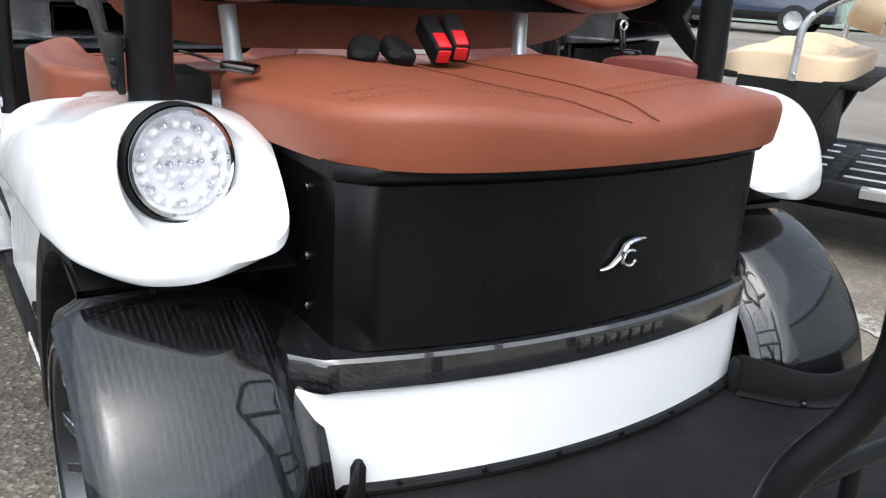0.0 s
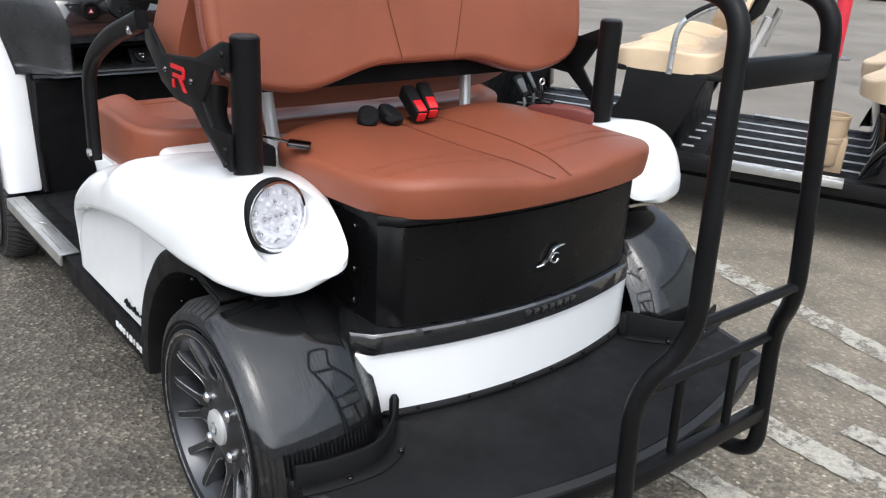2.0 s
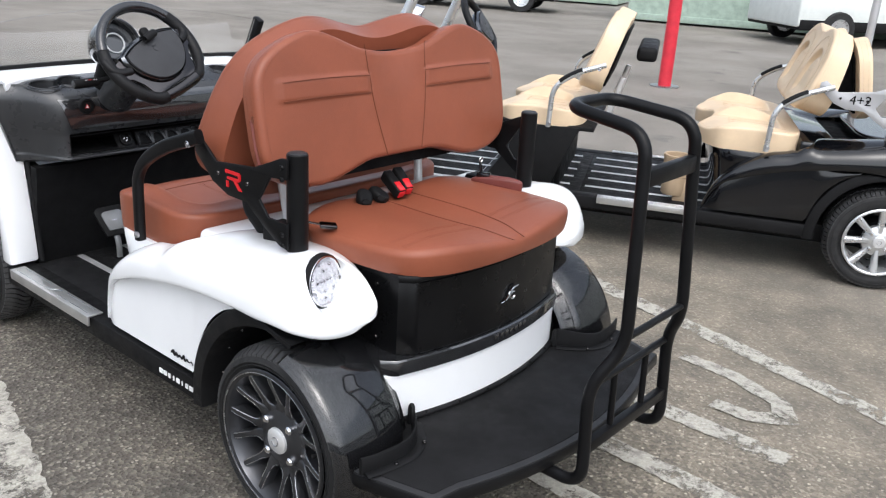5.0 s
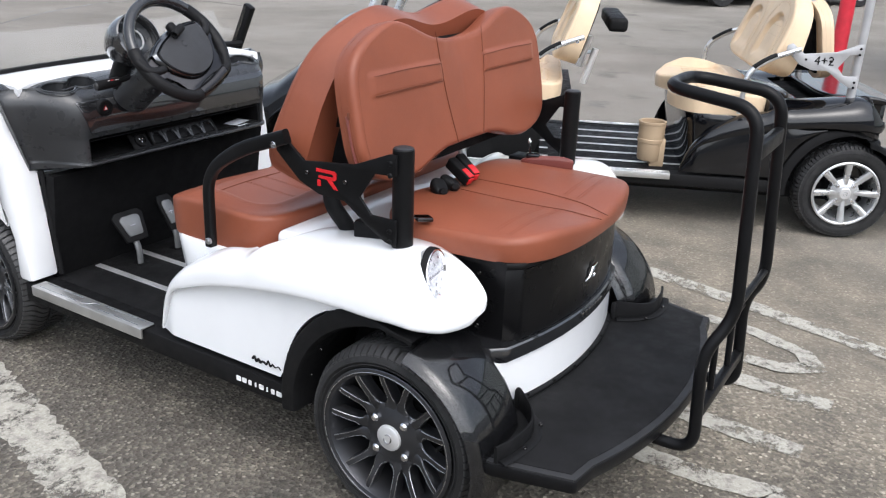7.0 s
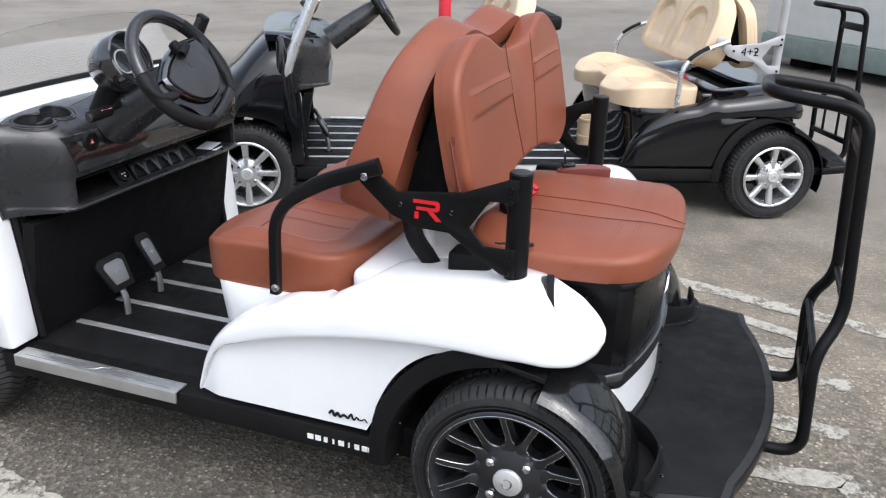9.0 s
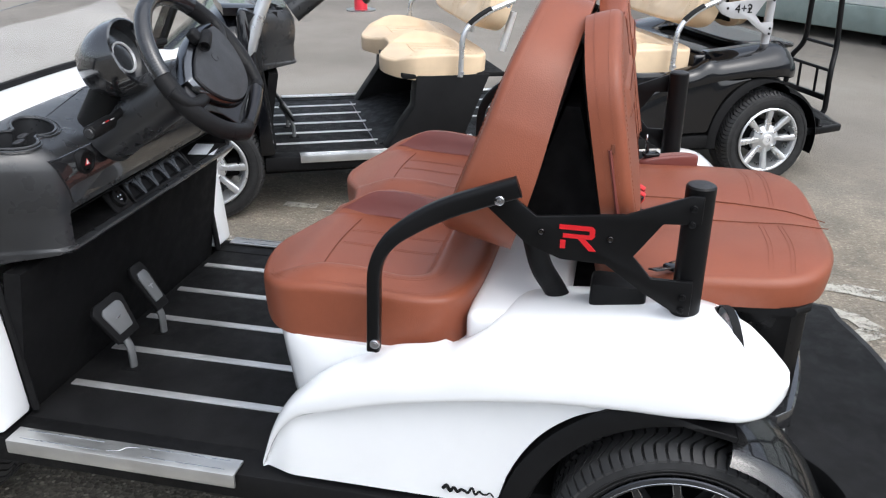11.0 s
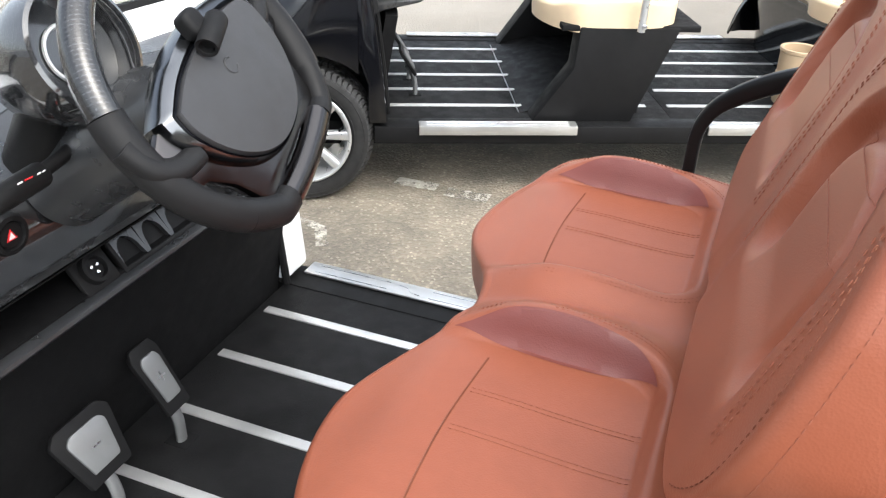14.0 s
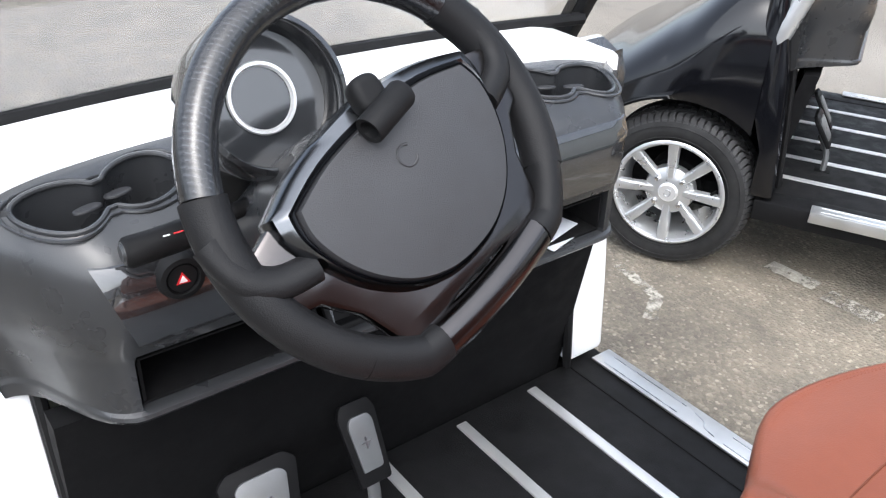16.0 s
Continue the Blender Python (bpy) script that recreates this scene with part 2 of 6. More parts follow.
BEIGE_PLASTIC = plain("beige_plastic", (0.42, 0.31, 0.2), 0.5, 0, 0, 0.08)
GREEN_STEEL = plain("pale_green_steel", (0.34, 0.43, 0.36), 0.55, 0, 0, 0.15)
CABIN_WHITE = plain("cabin_white", (0.7, 0.73, 0.7), 0.5, 0, 0, 0.04)
CABIN_GREEN = plain("cabin_grey_green", (0.2, 0.25, 0.23), 0.6, 0, 0, 0.1)
PALLET = plain("wrapped_crates", (0.42, 0.4, 0.3), 0.6, 0, 0, 0.2)
DARK_CAR = plain("dark_blue_car_paint", (0.02, 0.03, 0.06), 0.15, 0, 1.0)
WALL_FAR = plain("far_wall", (0.5, 0.5, 0.49), 0.8, 0, 0, 0.1)
ASPHALT = asphalt()
PAINT = road_paint()
GLASS = clear("clear_screen")
LENS = clear("clear_lens", (0.95, 0.96, 1.0), 0.02)
DIAL_GLASS = plain("dial_face", (0.03, 0.032, 0.035), 0.12, 0, 1.0, 0.1)


# ---------------------------------------------------------------- mesh helpers
def lerp(a, b, t):
    return a + (b - a) * t


def step(a, b, x):
    t = min(1.0, max(0.0, (x - a) / (b - a)))
    return t * t * (3 - 2 * t)


def along(table, x):
    """Value at x of a smooth curve through (x, value) pairs in rising order of x."""
    xs = [p[0] for p in table]
    ys = [p[1] for p in table]
    if x <= xs[0]:
        return ys[0]
    if x >= xs[-1]:
        return ys[-1]
    i = max(j for j in range(len(xs) - 1) if xs[j] <= x)
    h = xs[i + 1] - xs[i]
    t = (x - xs[i]) / h
    d = [(ys[min(j + 1, len(ys) - 1)] - ys[max(j - 1, 0)]) / (xs[min(j + 1, len(xs) - 1)] - xs[max(j - 1, 0)]) for j in (i, i + 1)]
    t2, t3 = t * t, t * t * t
    return (2 * t3 - 3 * t2 + 1) * ys[i] + (t3 - 2 * t2 + t) * h * d[0] + (3 * t2 - 2 * t3) * ys[i + 1] + (t3 - t2) * h * d[1]


def part(name, bm, material, parent, label="", smooth=True, angle=40.0):
    """One mesh object under a thing or a part."""
    bmesh.ops.recalc_face_normals(bm, faces=bm.faces)
    data = bpy.data.meshes.new(name)
    limit = radians(angle)
    for e in bm.edges:
        e.smooth = len(e.link_faces) != 2 or e.calc_face_angle(0.0) < limit
    for f in bm.faces:
        f.smooth = smooth
    bm.to_mesh(data)
    bm.free()
    data.materials.append(material)
    ob = new(name, data)
    ob.parent = parent
    if label:
        tagged(ob, label)
    return ob


def thing(name, m, label, category, group="", kind=""):
    ob = new(name)
    ob.empty_display_size = 0.1
    ob.matrix_world = m
    return tagged(ob, label, category, group, kind)


def loft(rings, closed=True, caps=True):
    """Skin through rings that have equal numbers of points."""
    bm = bmesh.new()
    rows = [[bm.verts.new(p) for p in ring] for ring in rings]
    n = len(rows[0])
    for a, b in zip(rows, rows[1:]):
        for i in range(n if closed else n - 1):
            j = (i + 1) % n
            bm.faces.new((a[i], a[j], b[j], b[i]))
    if caps and closed:
        bm.faces.new(rows[0])
        bm.faces.new(rows[-1])
    return bm


def smoothed(points, n):
    """n points per span on a smooth curve through the given points."""
    pts = [Vector(p) for p in points]
    out = []
    for i in range(len(pts) - 1):
        p0, p1, p2, p3 = pts[max(i - 1, 0)], pts[i], pts[i + 1], pts[min(i + 2, len(pts) - 1)]
        for k in range(n):
            t = k / n
            out.append(0.5 * (2 * p1 + (p2 - p0) * t + (2 * p0 - 5 * p1 + 4 * p2 - p3) * t * t + (3 * p1 - p0 - 3 * p2 + p3) * t ** 3))
    return out + [pts[-1]]


def filleted(points, radius, n=6):
    """The polyline with its corners rounded."""
    pts = [Vector(p) for p in points]
    out = [pts[0]]
    for a, b, c in zip(pts, pts[1:], pts[2:]):
        r = min(radius, (a - b).length * 0.48, (c - b).length * 0.48)
        p, q = b + (a - b).normalized() * r, b + (c - b).normalized() * r
        for k in range(n + 1):
            t = k / n
            out.append((1 - t) ** 2 * p + 2 * t * (1 - t) * b + t * t * q)
    return out + [pts[-1]]


def tube(path, radius, seg=12, flat=1.0, closed=False):
    """A round (or flattened) bar along a path."""
    pts = [Vector(p) for p in path]
    rings = []
    up = None
    m = len(pts)
    for i, p in enumerate(pts):
        if closed:
            d = (pts[(i + 1) % m] - pts[i - 1]).normalized()
        else:
            d = (pts[min(i + 1, m - 1)] - pts[max(i - 1, 0)]).normalized()
        if up is None:
            up = Vector((0, 0, 1)) if abs(d.z) < 0.9 else Vector((0, 1, 0))
        side = d.cross(up).normalized()
        up = side.cross(d).normalized()
        r = radius(i / (m - 1)) if callable(radius) else radius
        rings.append([p + side * math.cos(a) * r + up * math.sin(a) * r * flat for a in (2 * math.pi * k / seg for k in range(seg))])
    if closed:
        rings.append(rings[0])
        bm = loft(rings, True, False)
        bmesh.ops.remove_doubles(bm, verts=bm.verts, dist=1e-6)
        return bm
    return loft(rings)


def lathe(profile, seg=32):
    """Turns (radius, x) pairs round the x axis."""
    rings = [[(x, max(r, 1e-4) * math.cos(a), max(r, 1e-4) * math.sin(a)) for a in (2 * math.pi * k / seg for k in range(seg))] for r, x in profile]
    bm = loft(rings, True, False)
    bmesh.ops.remove_doubles(bm, verts=bm.verts, dist=2.5e-4)
    return bm


def block(x0, x1, y0, y1, z0, z1, bevel=0.004, segments=2):
    bm = bmesh.new()
    bmesh.ops.create_cube(bm, size=1.0)
    for v in bm.verts:
        v.co = (lerp(x0, x1, v.co.x + 0.5), lerp(y0, y1, v.co.y + 0.5), lerp(z0, z1, v.co.z + 0.5))
    if bevel:
        bmesh.ops.bevel(bm, geom=bm.edges[:], offset=bevel, segments=segments, profile=0.5, affect="EDGES")
    return bm


def prism(poly, place, depth, bevel=0.0):
    """A plate: a polygon of (u, v) pairs, set in space by place (a matrix), with its depth along the third axis."""
    bm = bmesh.new()
    a = [bm.verts.new((u, v, 0)) for u, v in poly]
    b = [bm.verts.new((u, v, depth)) for u, v in poly]
    n = len(poly)
    bm.faces.new(a)
    bm.faces.new(b)
    for i in range(n):
        bm.faces.new((a[i], a[(i + 1) % n], b[(i + 1) % n], b[i]))
    bmesh.ops.recalc_face_normals(bm, faces=bm.faces)
    if bevel:
        edges = [e for e in bm.edges if e.calc_face_angle(0) > 0.6]
        bmesh.ops.bevel(bm, geom=edges, offset=bevel, segments=2, profile=0.5, affect="EDGES")
    bm.transform(place)
    return bm


def joined(*meshes):
    """Several bmeshes of one part as one."""
    out = meshes[0]
    for m in meshes[1:]:
        data = bpy.data.meshes.new("piece")
        m.to_mesh(data)
        m.free()
        out.from_mesh(data)
        bpy.data.meshes.remove(data)
    return out


def moved(bm, m):
    bm.transform(m)
    return bm


def mirrored(bm):
    bm.transform(Matrix.Diagonal((-1, 1, 1, 1)))
    return bm


def cushion(outline, top, bottom, edge, place=None, n=144, rings=34, round_n=6):
    """An upholstered pad. outline(angle) gives (u, v) on its rim; top and bottom give heights at (u, v); edge is the rim's radius."""
    angs = [2 * math.pi * k / n for k in range(n)]
    rim = [Vector(outline(a)) for a in angs]
    mid = sum(rim, Vector((0, 0))) / n
    inner = []
    for i in range(n):
        t = (rim[(i + 1) % n] - rim[i - 1]).normalized()
        inner.append(rim[i] + Vector((-t.y, t.x)) * edge)
    loops = []
    for k in range(1, rings + 1):
        s = k / rings
        loops.append([(*(q := mid + (p - mid) * s), top(q.x, q.y)) for p in inner])
    for k in range(1, round_n + 1):
        a = math.pi / 2 * k / round_n
        loops.append([(*(p + (r - p) * math.sin(a)), top(p.x, p.y) - edge * (1 - math.cos(a))) for p, r in zip(inner, rim)])
    for k in (0.35, 0.7, 1.0):
        loops.append([(*(r + (p - r) * 0.25 * k * k), lerp(top(p.x, p.y) - edge, bottom(p.x, p.y), k)) for p, r in zip(inner, rim)])
    bm = loft(loops, True, False)
    bm.verts.ensure_lookup_table()
    c = bm.verts.new((mid.x, mid.y, top(mid.x, mid.y)))
    first = list(bm.verts)[:n]
    last = list(bm.verts)[(len(loops) - 1) * n:len(loops) * n]
    for i in range(n):
        bm.faces.new((c, first[i], first[(i + 1) % n]))
    bm.faces.new(last)
    if place is not None:
        bm.transform(place)
    return bm


def superoval(cx, cy, hx, hy, power):
    def at(a):
        c, s = math.cos(a), math.sin(a)
        r = (abs(c) ** power + abs(s) ** power) ** (-1 / power)
        return (cx + hx * r * c, cy + hy * r * s)
    return at


def bolt(parent, at, axis, r=0.007, material=None, name="bolt"):
    """A domed screw head that faces along axis."""
    bm = lathe([(0.0, 0.0045), (r * 0.45, 0.0043), (r * 0.5, 0.0028), (r * 0.8, 0.0034), (r, 0.002), (r, -0.004)], 12)
    turn = Vector((1, 0, 0)).rotation_difference(Vector(axis)).to_matrix().to_4x4()
    bm.transform(Matrix.Translation(at) @ turn)
    return part(name, bm, material or STEEL, parent)


def sides(build, *args, **kw):
    """Calls build for the left (-1) and the right (+1) side."""
    for s in (-1, 1):
        build(s, *args, **kw)


def flip(bm, s):
    """The mesh, made for the left side, on side s."""
    return mirrored(bm) if s > 0 else bm


def seam(parent, points, material, r=0.0016, n=6, name="seam", curve=True):
    return part(name, tube(smoothed(points, n) if curve else points, r, 6), material, parent)


def stitches(parent, points, material, dash=0.0055, gap=0.0035, r=0.0009, name="stitching"):
    """A row of single stitches along a line, joined in one mesh."""
    pts = [Vector(q) for q in points]
    lengths = [0.0]
    for a, b in zip(pts, pts[1:]):
        lengths.append(lengths[-1] + (b - a).length)

    def at(d):
        for i in range(len(pts) - 1):
            if d <= lengths[i + 1]:
                return pts[i].lerp(pts[i + 1], (d - lengths[i]) / max(1e-9, lengths[i + 1] - lengths[i]))
        return pts[-1]
    bm = bmesh.new()
    d = 0.0
    while d + dash < lengths[-1]:
        a, b = at(d), at(d + dash)
        side = (b - a).orthogonal().normalized() * r
        other = (b - a).normalized().cross(side)
        rows = [[bm.verts.new(c + side * math.cos(q) * w + other * math.sin(q) * w) for q in (0, 1.57, 3.14, 4.71)] for c, w in ((a, 0.4), (a.lerp(b, 0.5), 1.0), (b, 0.4))]
        for r0, r1 in zip(rows, rows[1:]):
            for i in range(4):
                bm.faces.new((r0[i], r0[(i + 1) % 4], r1[(i + 1) % 4], r1[i]))
        d += dash + gap
    return part(name, bm, material, parent)


def flat_bar(path, wide, deep, power=4.0, seg=20):
    """A bar of rounded rectangular section whose width lies along x; deep(t) is its depth along the way."""
    pts = [Vector(q) for q in path]
    rings = []
    for i, p in enumerate(pts):
        d = (pts[min(i + 1, len(pts) - 1)] - pts[max(i - 1, 0)]).normalized()
        across = (Vector((1, 0, 0)) - d * d.x).normalized()
        up = across.cross(d)
        h = deep(i / (len(pts) - 1)) / 2
        rings.append([p + across * (wide / 2 * math.copysign(abs(math.cos(a)) ** (2 / power), math.cos(a))) + up * (h * math.copysign(abs(math.sin(a)) ** (2 / power), math.sin(a))) for a in (2 * math.pi * (k + 0.5) / seg for k in range(seg))])
    return loft(rings)


# ---------------------------------------------------------------- the golf carts
# A cart stands with its rear axle over its own origin and faces along its y axis; s is the side, -1 left, +1 right.
AXLE_Z, TYRE_R, RIM_R, WHEELBASE = 0.237, 0.237, 0.162, 1.68


def tyre_mesh(width, rim_r):
    w = width / 2
    prof = [(rim_r - 0.004, -w + 0.012), (rim_r + 0.004, -w + 0.004), (rim_r + 0.02, -w - 0.002), (TYRE_R - 0.028, -w - 0.004), (TYRE_R - 0.012, -w + 0.004),
            (TYRE_R - 0.01, -w + 0.018), (TYRE_R - 0.008, -w + 0.04), (TYRE_R - 0.008, w - 0.04), (TYRE_R - 0.01, w - 0.018), (TYRE_R - 0.012, w - 0.004),
            (TYRE_R - 0.028, w + 0.004), (rim_r + 0.02, w + 0.002), (rim_r - 0.004, w - 0.012)]
    return lathe(prof, 64)


def tread_mesh(width, count):
    """Raised tread blocks in curved rows, with grooves between."""
    bm = bmesh.new()
    w = width / 2 - 0.01
    cols = 9
    for k in range(count):
        for side in (-1, 1):
            row = []
            for c in range(cols):
                f = c / (cols - 1)
                x = side * lerp(0.008, w, f)
                r = TYRE_R + 0.001 - 0.012 * step(0.72, 1.0, f)
                sweep = 1.1 * f - 0.35 * math.sin(2 * math.pi * f)
                a0 = 2 * math.pi * (k + sweep * side) / count * 1.0 + 0.0
                if c == cols - 1:
                    x, r = side * (width / 2 - 0.001), TYRE_R - 0.015
                for a in (a0, a0 + 2 * math.pi / count * 0.74):
                    for rr in (r + 0.0015, r - 0.012):
                        row.append(bm.verts.new((x, rr * math.cos(a), rr * math.sin(a))))
            for c in range(cols - 1):
                a, b = row[c * 4:c * 4 + 4], row[c * 4 + 4:c * 4 + 8]
                bm.faces.new((a[0], a[2], b[2], b[0]))
                bm.faces.new((a[0], b[0], b[1], a[1]))
                bm.faces.new((a[2], a[3], b[3], b[2]))
            a, b = row[:4], row[-4:]
            bm.faces.new((a[0], a[1], a[3], a[2]))
            bm.faces.new((b[0], b[2], b[3], b[1]))
    return bm


def bar_between(p, q, w0, w1, d0, d1):
    """A flat tapering bar from p to q in the wheel's plane; w: widths, d: thicknesses along x."""
    p, q = Vector(p), Vector(q)
    d = (q - p).normalized()
    side = d.cross(Vector((1, 0, 0)))
    rings = []
    for k in range(5):
        t = k / 4
        m, w, h = p.lerp(q, t), lerp(w0, w1, t) / 2, lerp(d0, d1, t)
        rings.append([m + side * w * a + Vector((1, 0, 0)) * (-h * b) for a, b in ((-1, -0.5), (-0.82, 0.32), (-0.55, 0.5), (0.55, 0.5), (0.82, 0.32), (1, -0.5))])
    return loft(rings)


def wheel(name, root, at, s, style):
    """A wheel whose outer face looks along s; its tyre carries the rim and the small parts."""
    width = 0.185
    turn = Matrix.Translation(at) @ Matrix.Diagonal((-s, 1, 1, 1)) @ Matrix.Rotation(0.35, 4, "X")
    rubber = part(name, moved(tyre_mesh(width, style["rim_r"]), turn), TYRE, root, style["tyre_label"])
    part("tread", moved(tread_mesh(width, 70), turn), TREAD_RUBBER, rubber)
    metal = style["rim"]
    o = -width / 2
    for r, x, wide in ((style["rim_r"] + 0.012, o - 0.0035, 0.0012), (TYRE_R - 0.03, o - 0.0045, 0.0016)):
        part("sidewall_ridge", moved(tube([(x, r * math.cos(q), r * math.sin(q)) for q in (2 * math.pi * k / 64 for k in range(64))], wide, 6, 1.0, True), turn), TYRE, rubber)
    turn = turn @ Matrix.Diagonal((1, style["rim_r"] / RIM_R, style["rim_r"] / RIM_R, 1))
    rim = lathe([(RIM_R + 0.002, o - 0.002), (RIM_R - 0.004, o - 0.006), (RIM_R - 0.012, o - 0.002), (RIM_R - 0.02, o + 0.02), (RIM_R - 0.028, o + 0.1),
                 (RIM_R - 0.03, -o - 0.02), (RIM_R, -o)], 64)
    part("rim_barrel", moved(rim, turn), metal, rubber)
    ring = lathe([(RIM_R + 0.001, o - 0.0065), (RIM_R - 0.005, o - 0.0085), (RIM_R - 0.0065, o - 0.006), (RIM_R - 0.001, o - 0.004)], 64)
    lip = part("rim_lip", moved(ring, turn), metal, rubber)
    if style["forked"]:
        part("edge_line", moved(tube([(o - 0.0078, (RIM_R - 0.005) * math.cos(q), (RIM_R - 0.005) * math.sin(q)) for q in (2 * math.pi * k / 72 for k in range(72))], 0.001, 6, 1.0, True), turn), EDGE, lip)
    part("brake_drum", moved(lathe([(0.0, o + 0.075), (0.08, o + 0.075), (0.086, o + 0.085), (0.086, o + 0.15), (0.0, o + 0.15)], 40), turn), DARK, rubber)
    n = 7 if style["forked"] else 8
    for k in range(n):
        a = 2 * math.pi * (k + 0.5) / n
        u, v = Vector((0, math.cos(a), math.sin(a))), Vector((0, -math.sin(a), math.cos(a)))
        if style["forked"]:
            def lean(r):
                return o + lerp(0.03, 0.004, step(0.06, 0.152, r))
            edges = []
            for q in (-1, 1):
                edges.append([Vector((lean(r), 0, 0)) + u * r + v * w * q for r, w in ((0.05, 0.024), (0.06, 0.0288), (0.066, 0.0316), (0.069, 0.0285), (0.074, 0.0242), (0.083, 0.0218), (0.097, 0.0245), (0.113, 0.0295), (0.134, 0.0365), (0.1575, 0.0415))])
                edges.append([Vector((lean(r), 0, 0)) + u * r + v * w * q for r, w in ((0.05, 0.0), (0.06, 0.0), (0.066, 0.0), (0.069, 0.0), (0.078, 0.0), (0.085, 0.0035), (0.093, 0.0095), (0.113, 0.0162), (0.134, 0.0232), (0.1575, 0.032))])
            for i, q in ((0, -1), (2, 1)):
                rows = []
                for p_out, p_in in zip(edges[i], edges[i + 1]):
                    c = (p_out - p_in) * 0.14
                    drop = Vector((0.034, 0, 0))
                    rows.append([p_in + drop, p_in + Vector((0.003, 0, 0)), p_in + c, p_out - c, p_out + Vector((0.003, 0, 0)), p_out + drop])
                spoke = part("spoke", moved(loft(rows), turn), metal, rubber)
                for line, w in ((edges[i][3:], 1), (edges[i + 1][5:], -1)):
                    part("edge_line", moved(tube([p + Vector((0.0006, 0, 0)) - v * q * w * 0.0008 for p in line], 0.0009, 6), turn), EDGE, spoke)
        else:
            x0, x1 = o + 0.022, o + 0.004
            spoke = bar_between(u * 0.04 + Vector((x0, 0, 0)), u * 0.153 + Vector((x1, 0, 0)), 0.026, 0.038, 0.024, 0.016)
            part("spoke", moved(spoke, turn), metal, rubber)
    x = o + (0.026 if style["forked"] else 0.014)
    hub = lathe([(0.0, x - 0.008), (0.03, x - 0.008), (0.05, x - 0.002), (0.072, x + 0.008), (0.076, x + 0.03), (0.0, x + 0.03)], 40)
    part("hub", moved(hub, turn), metal, rubber)
    cap = lathe([(0.0, x - 0.017), (0.025, x - 0.0165), (0.029, x - 0.013), (0.03, x - 0.006)], 32)
    part("centre_cap", moved(cap, turn), ALUMINIUM, rubber, "brushed metal centre cap")
    part("cap_badge", moved(tube([(x - 0.0175, 0.009 * math.cos(q), 0.011 * math.sin(q)) for q in (0.5 + 5.4 * i / 14 for i in range(15))], 0.0016, 6), turn), STEEL, rubber)
    for k in range(4):
        a = 2 * math.pi * (k + 0.25) / 4
        nut = lathe([(0.0, -0.018), (0.006, -0.0175), (0.0095, -0.013), (0.0095, 0.004)], 10)
        nut.transform(Matrix.Translation((x + 0.004, 0.052 * math.cos(a), 0.052 * math.sin(a))))
        part("lug_nut", moved(nut, turn), CHROME, rubber)
    a = 2.6
    part("valve", moved(tube([(o + 0.03, 0.135 * math.cos(a), 0.135 * math.sin(a)), (o + 0.004, 0.125 * math.cos(a), 0.125 * math.sin(a))], 0.0045, 8), turn), BLACK_PLASTIC, rubber)
    return rubber


# the rear body side, station by station along y
CREST_X = [(-0.178, -0.424), (-0.1765, -0.438), (-0.172, -0.453), (-0.158, -0.478), (-0.122, -0.524), (-0.05, -0.57), (0.1, -0.587), (0.3, -0.587), (0.5, -0.582), (0.66, -0.57), (0.74, -0.556), (0.79, -0.54), (0.818, -0.53)]
CREST_Z = [(-0.178, 0.568), (-0.166, 0.549), (-0.13, 0.54), (-0.08, 0.546), (0.0, 0.562), (0.134, 0.569), (0.306, 0.557), (0.52, 0.518), (0.668, 0.47), (0.74, 0.435), (0.785, 0.375), (0.81, 0.315), (0.818, 0.295)]
CROWN_Z = [(-0.178, 0.575), (-0.168, 0.604), (-0.145, 0.646), (-0.1, 0.692), (-0.05, 0.728), (0.0, 0.734), (0.06, 0.722), (0.24, 0.69), (0.35, 0.674), (0.4, 0.652), (0.45, 0.614), (0.55, 0.59), (0.66, 0.535), (0.74, 0.468), (0.785, 0.4), (0.81, 0.33), (0.818, 0.3)]
INNER_Z = [(-0.178, 0.572), (-0.165, 0.578), (-0.15, 0.594), (-0.125, 0.615), (-0.1, 0.633), (-0.05, 0.652), (0.0, 0.664), (0.06, 0.669), (0.24, 0.655), (0.35, 0.642), (0.45, 0.604)]
INNER_X = [(-0.178, -0.42), (-0.1765, -0.405), (-0.172, -0.388), (-0.166, -0.375), (-0.158, -0.365), (-0.147, -0.358), (-0.13, -0.354), (-0.1, -0.35), (0.05, -0.325), (0.3, -0.315), (0.335, -0.34), (0.37, -0.47), (0.45, -0.505), (0.55, -0.508), (0.74, -0.515), (0.818, -0.515)]
ARCH_Z = [(0.08, 0.6), (0.11, 0.556), (0.205, 0.514), (0.272, 0.454), (0.317, 0.371), (0.335, 0.305)]
LAMP = Vector((-0.447, -0.052, 0.644))
WIDER = 0.08  # by how much the right rear quarter stands farther out than the left


def hollow_y(x, z):
    """How far forward the hollow round the lamp lies at (x, z); it is drawn out to the inner rear."""
    dx, dz = x - LAMP.x, z - LAMP.z
    r = math.hypot(dx, dz)
    inner = max(0.0, (dx - 0.12 * dz) / max(r, 1e-6))
    q = max(0.0, r - 0.066)
    return LAMP.y + 0.206 * dx + 0.124 * dz + 0.004 + 0.018 * step(0.064, 0.054, r) - q * lerp(8.0, 0.4, inner ** 2) - 26 * q * q


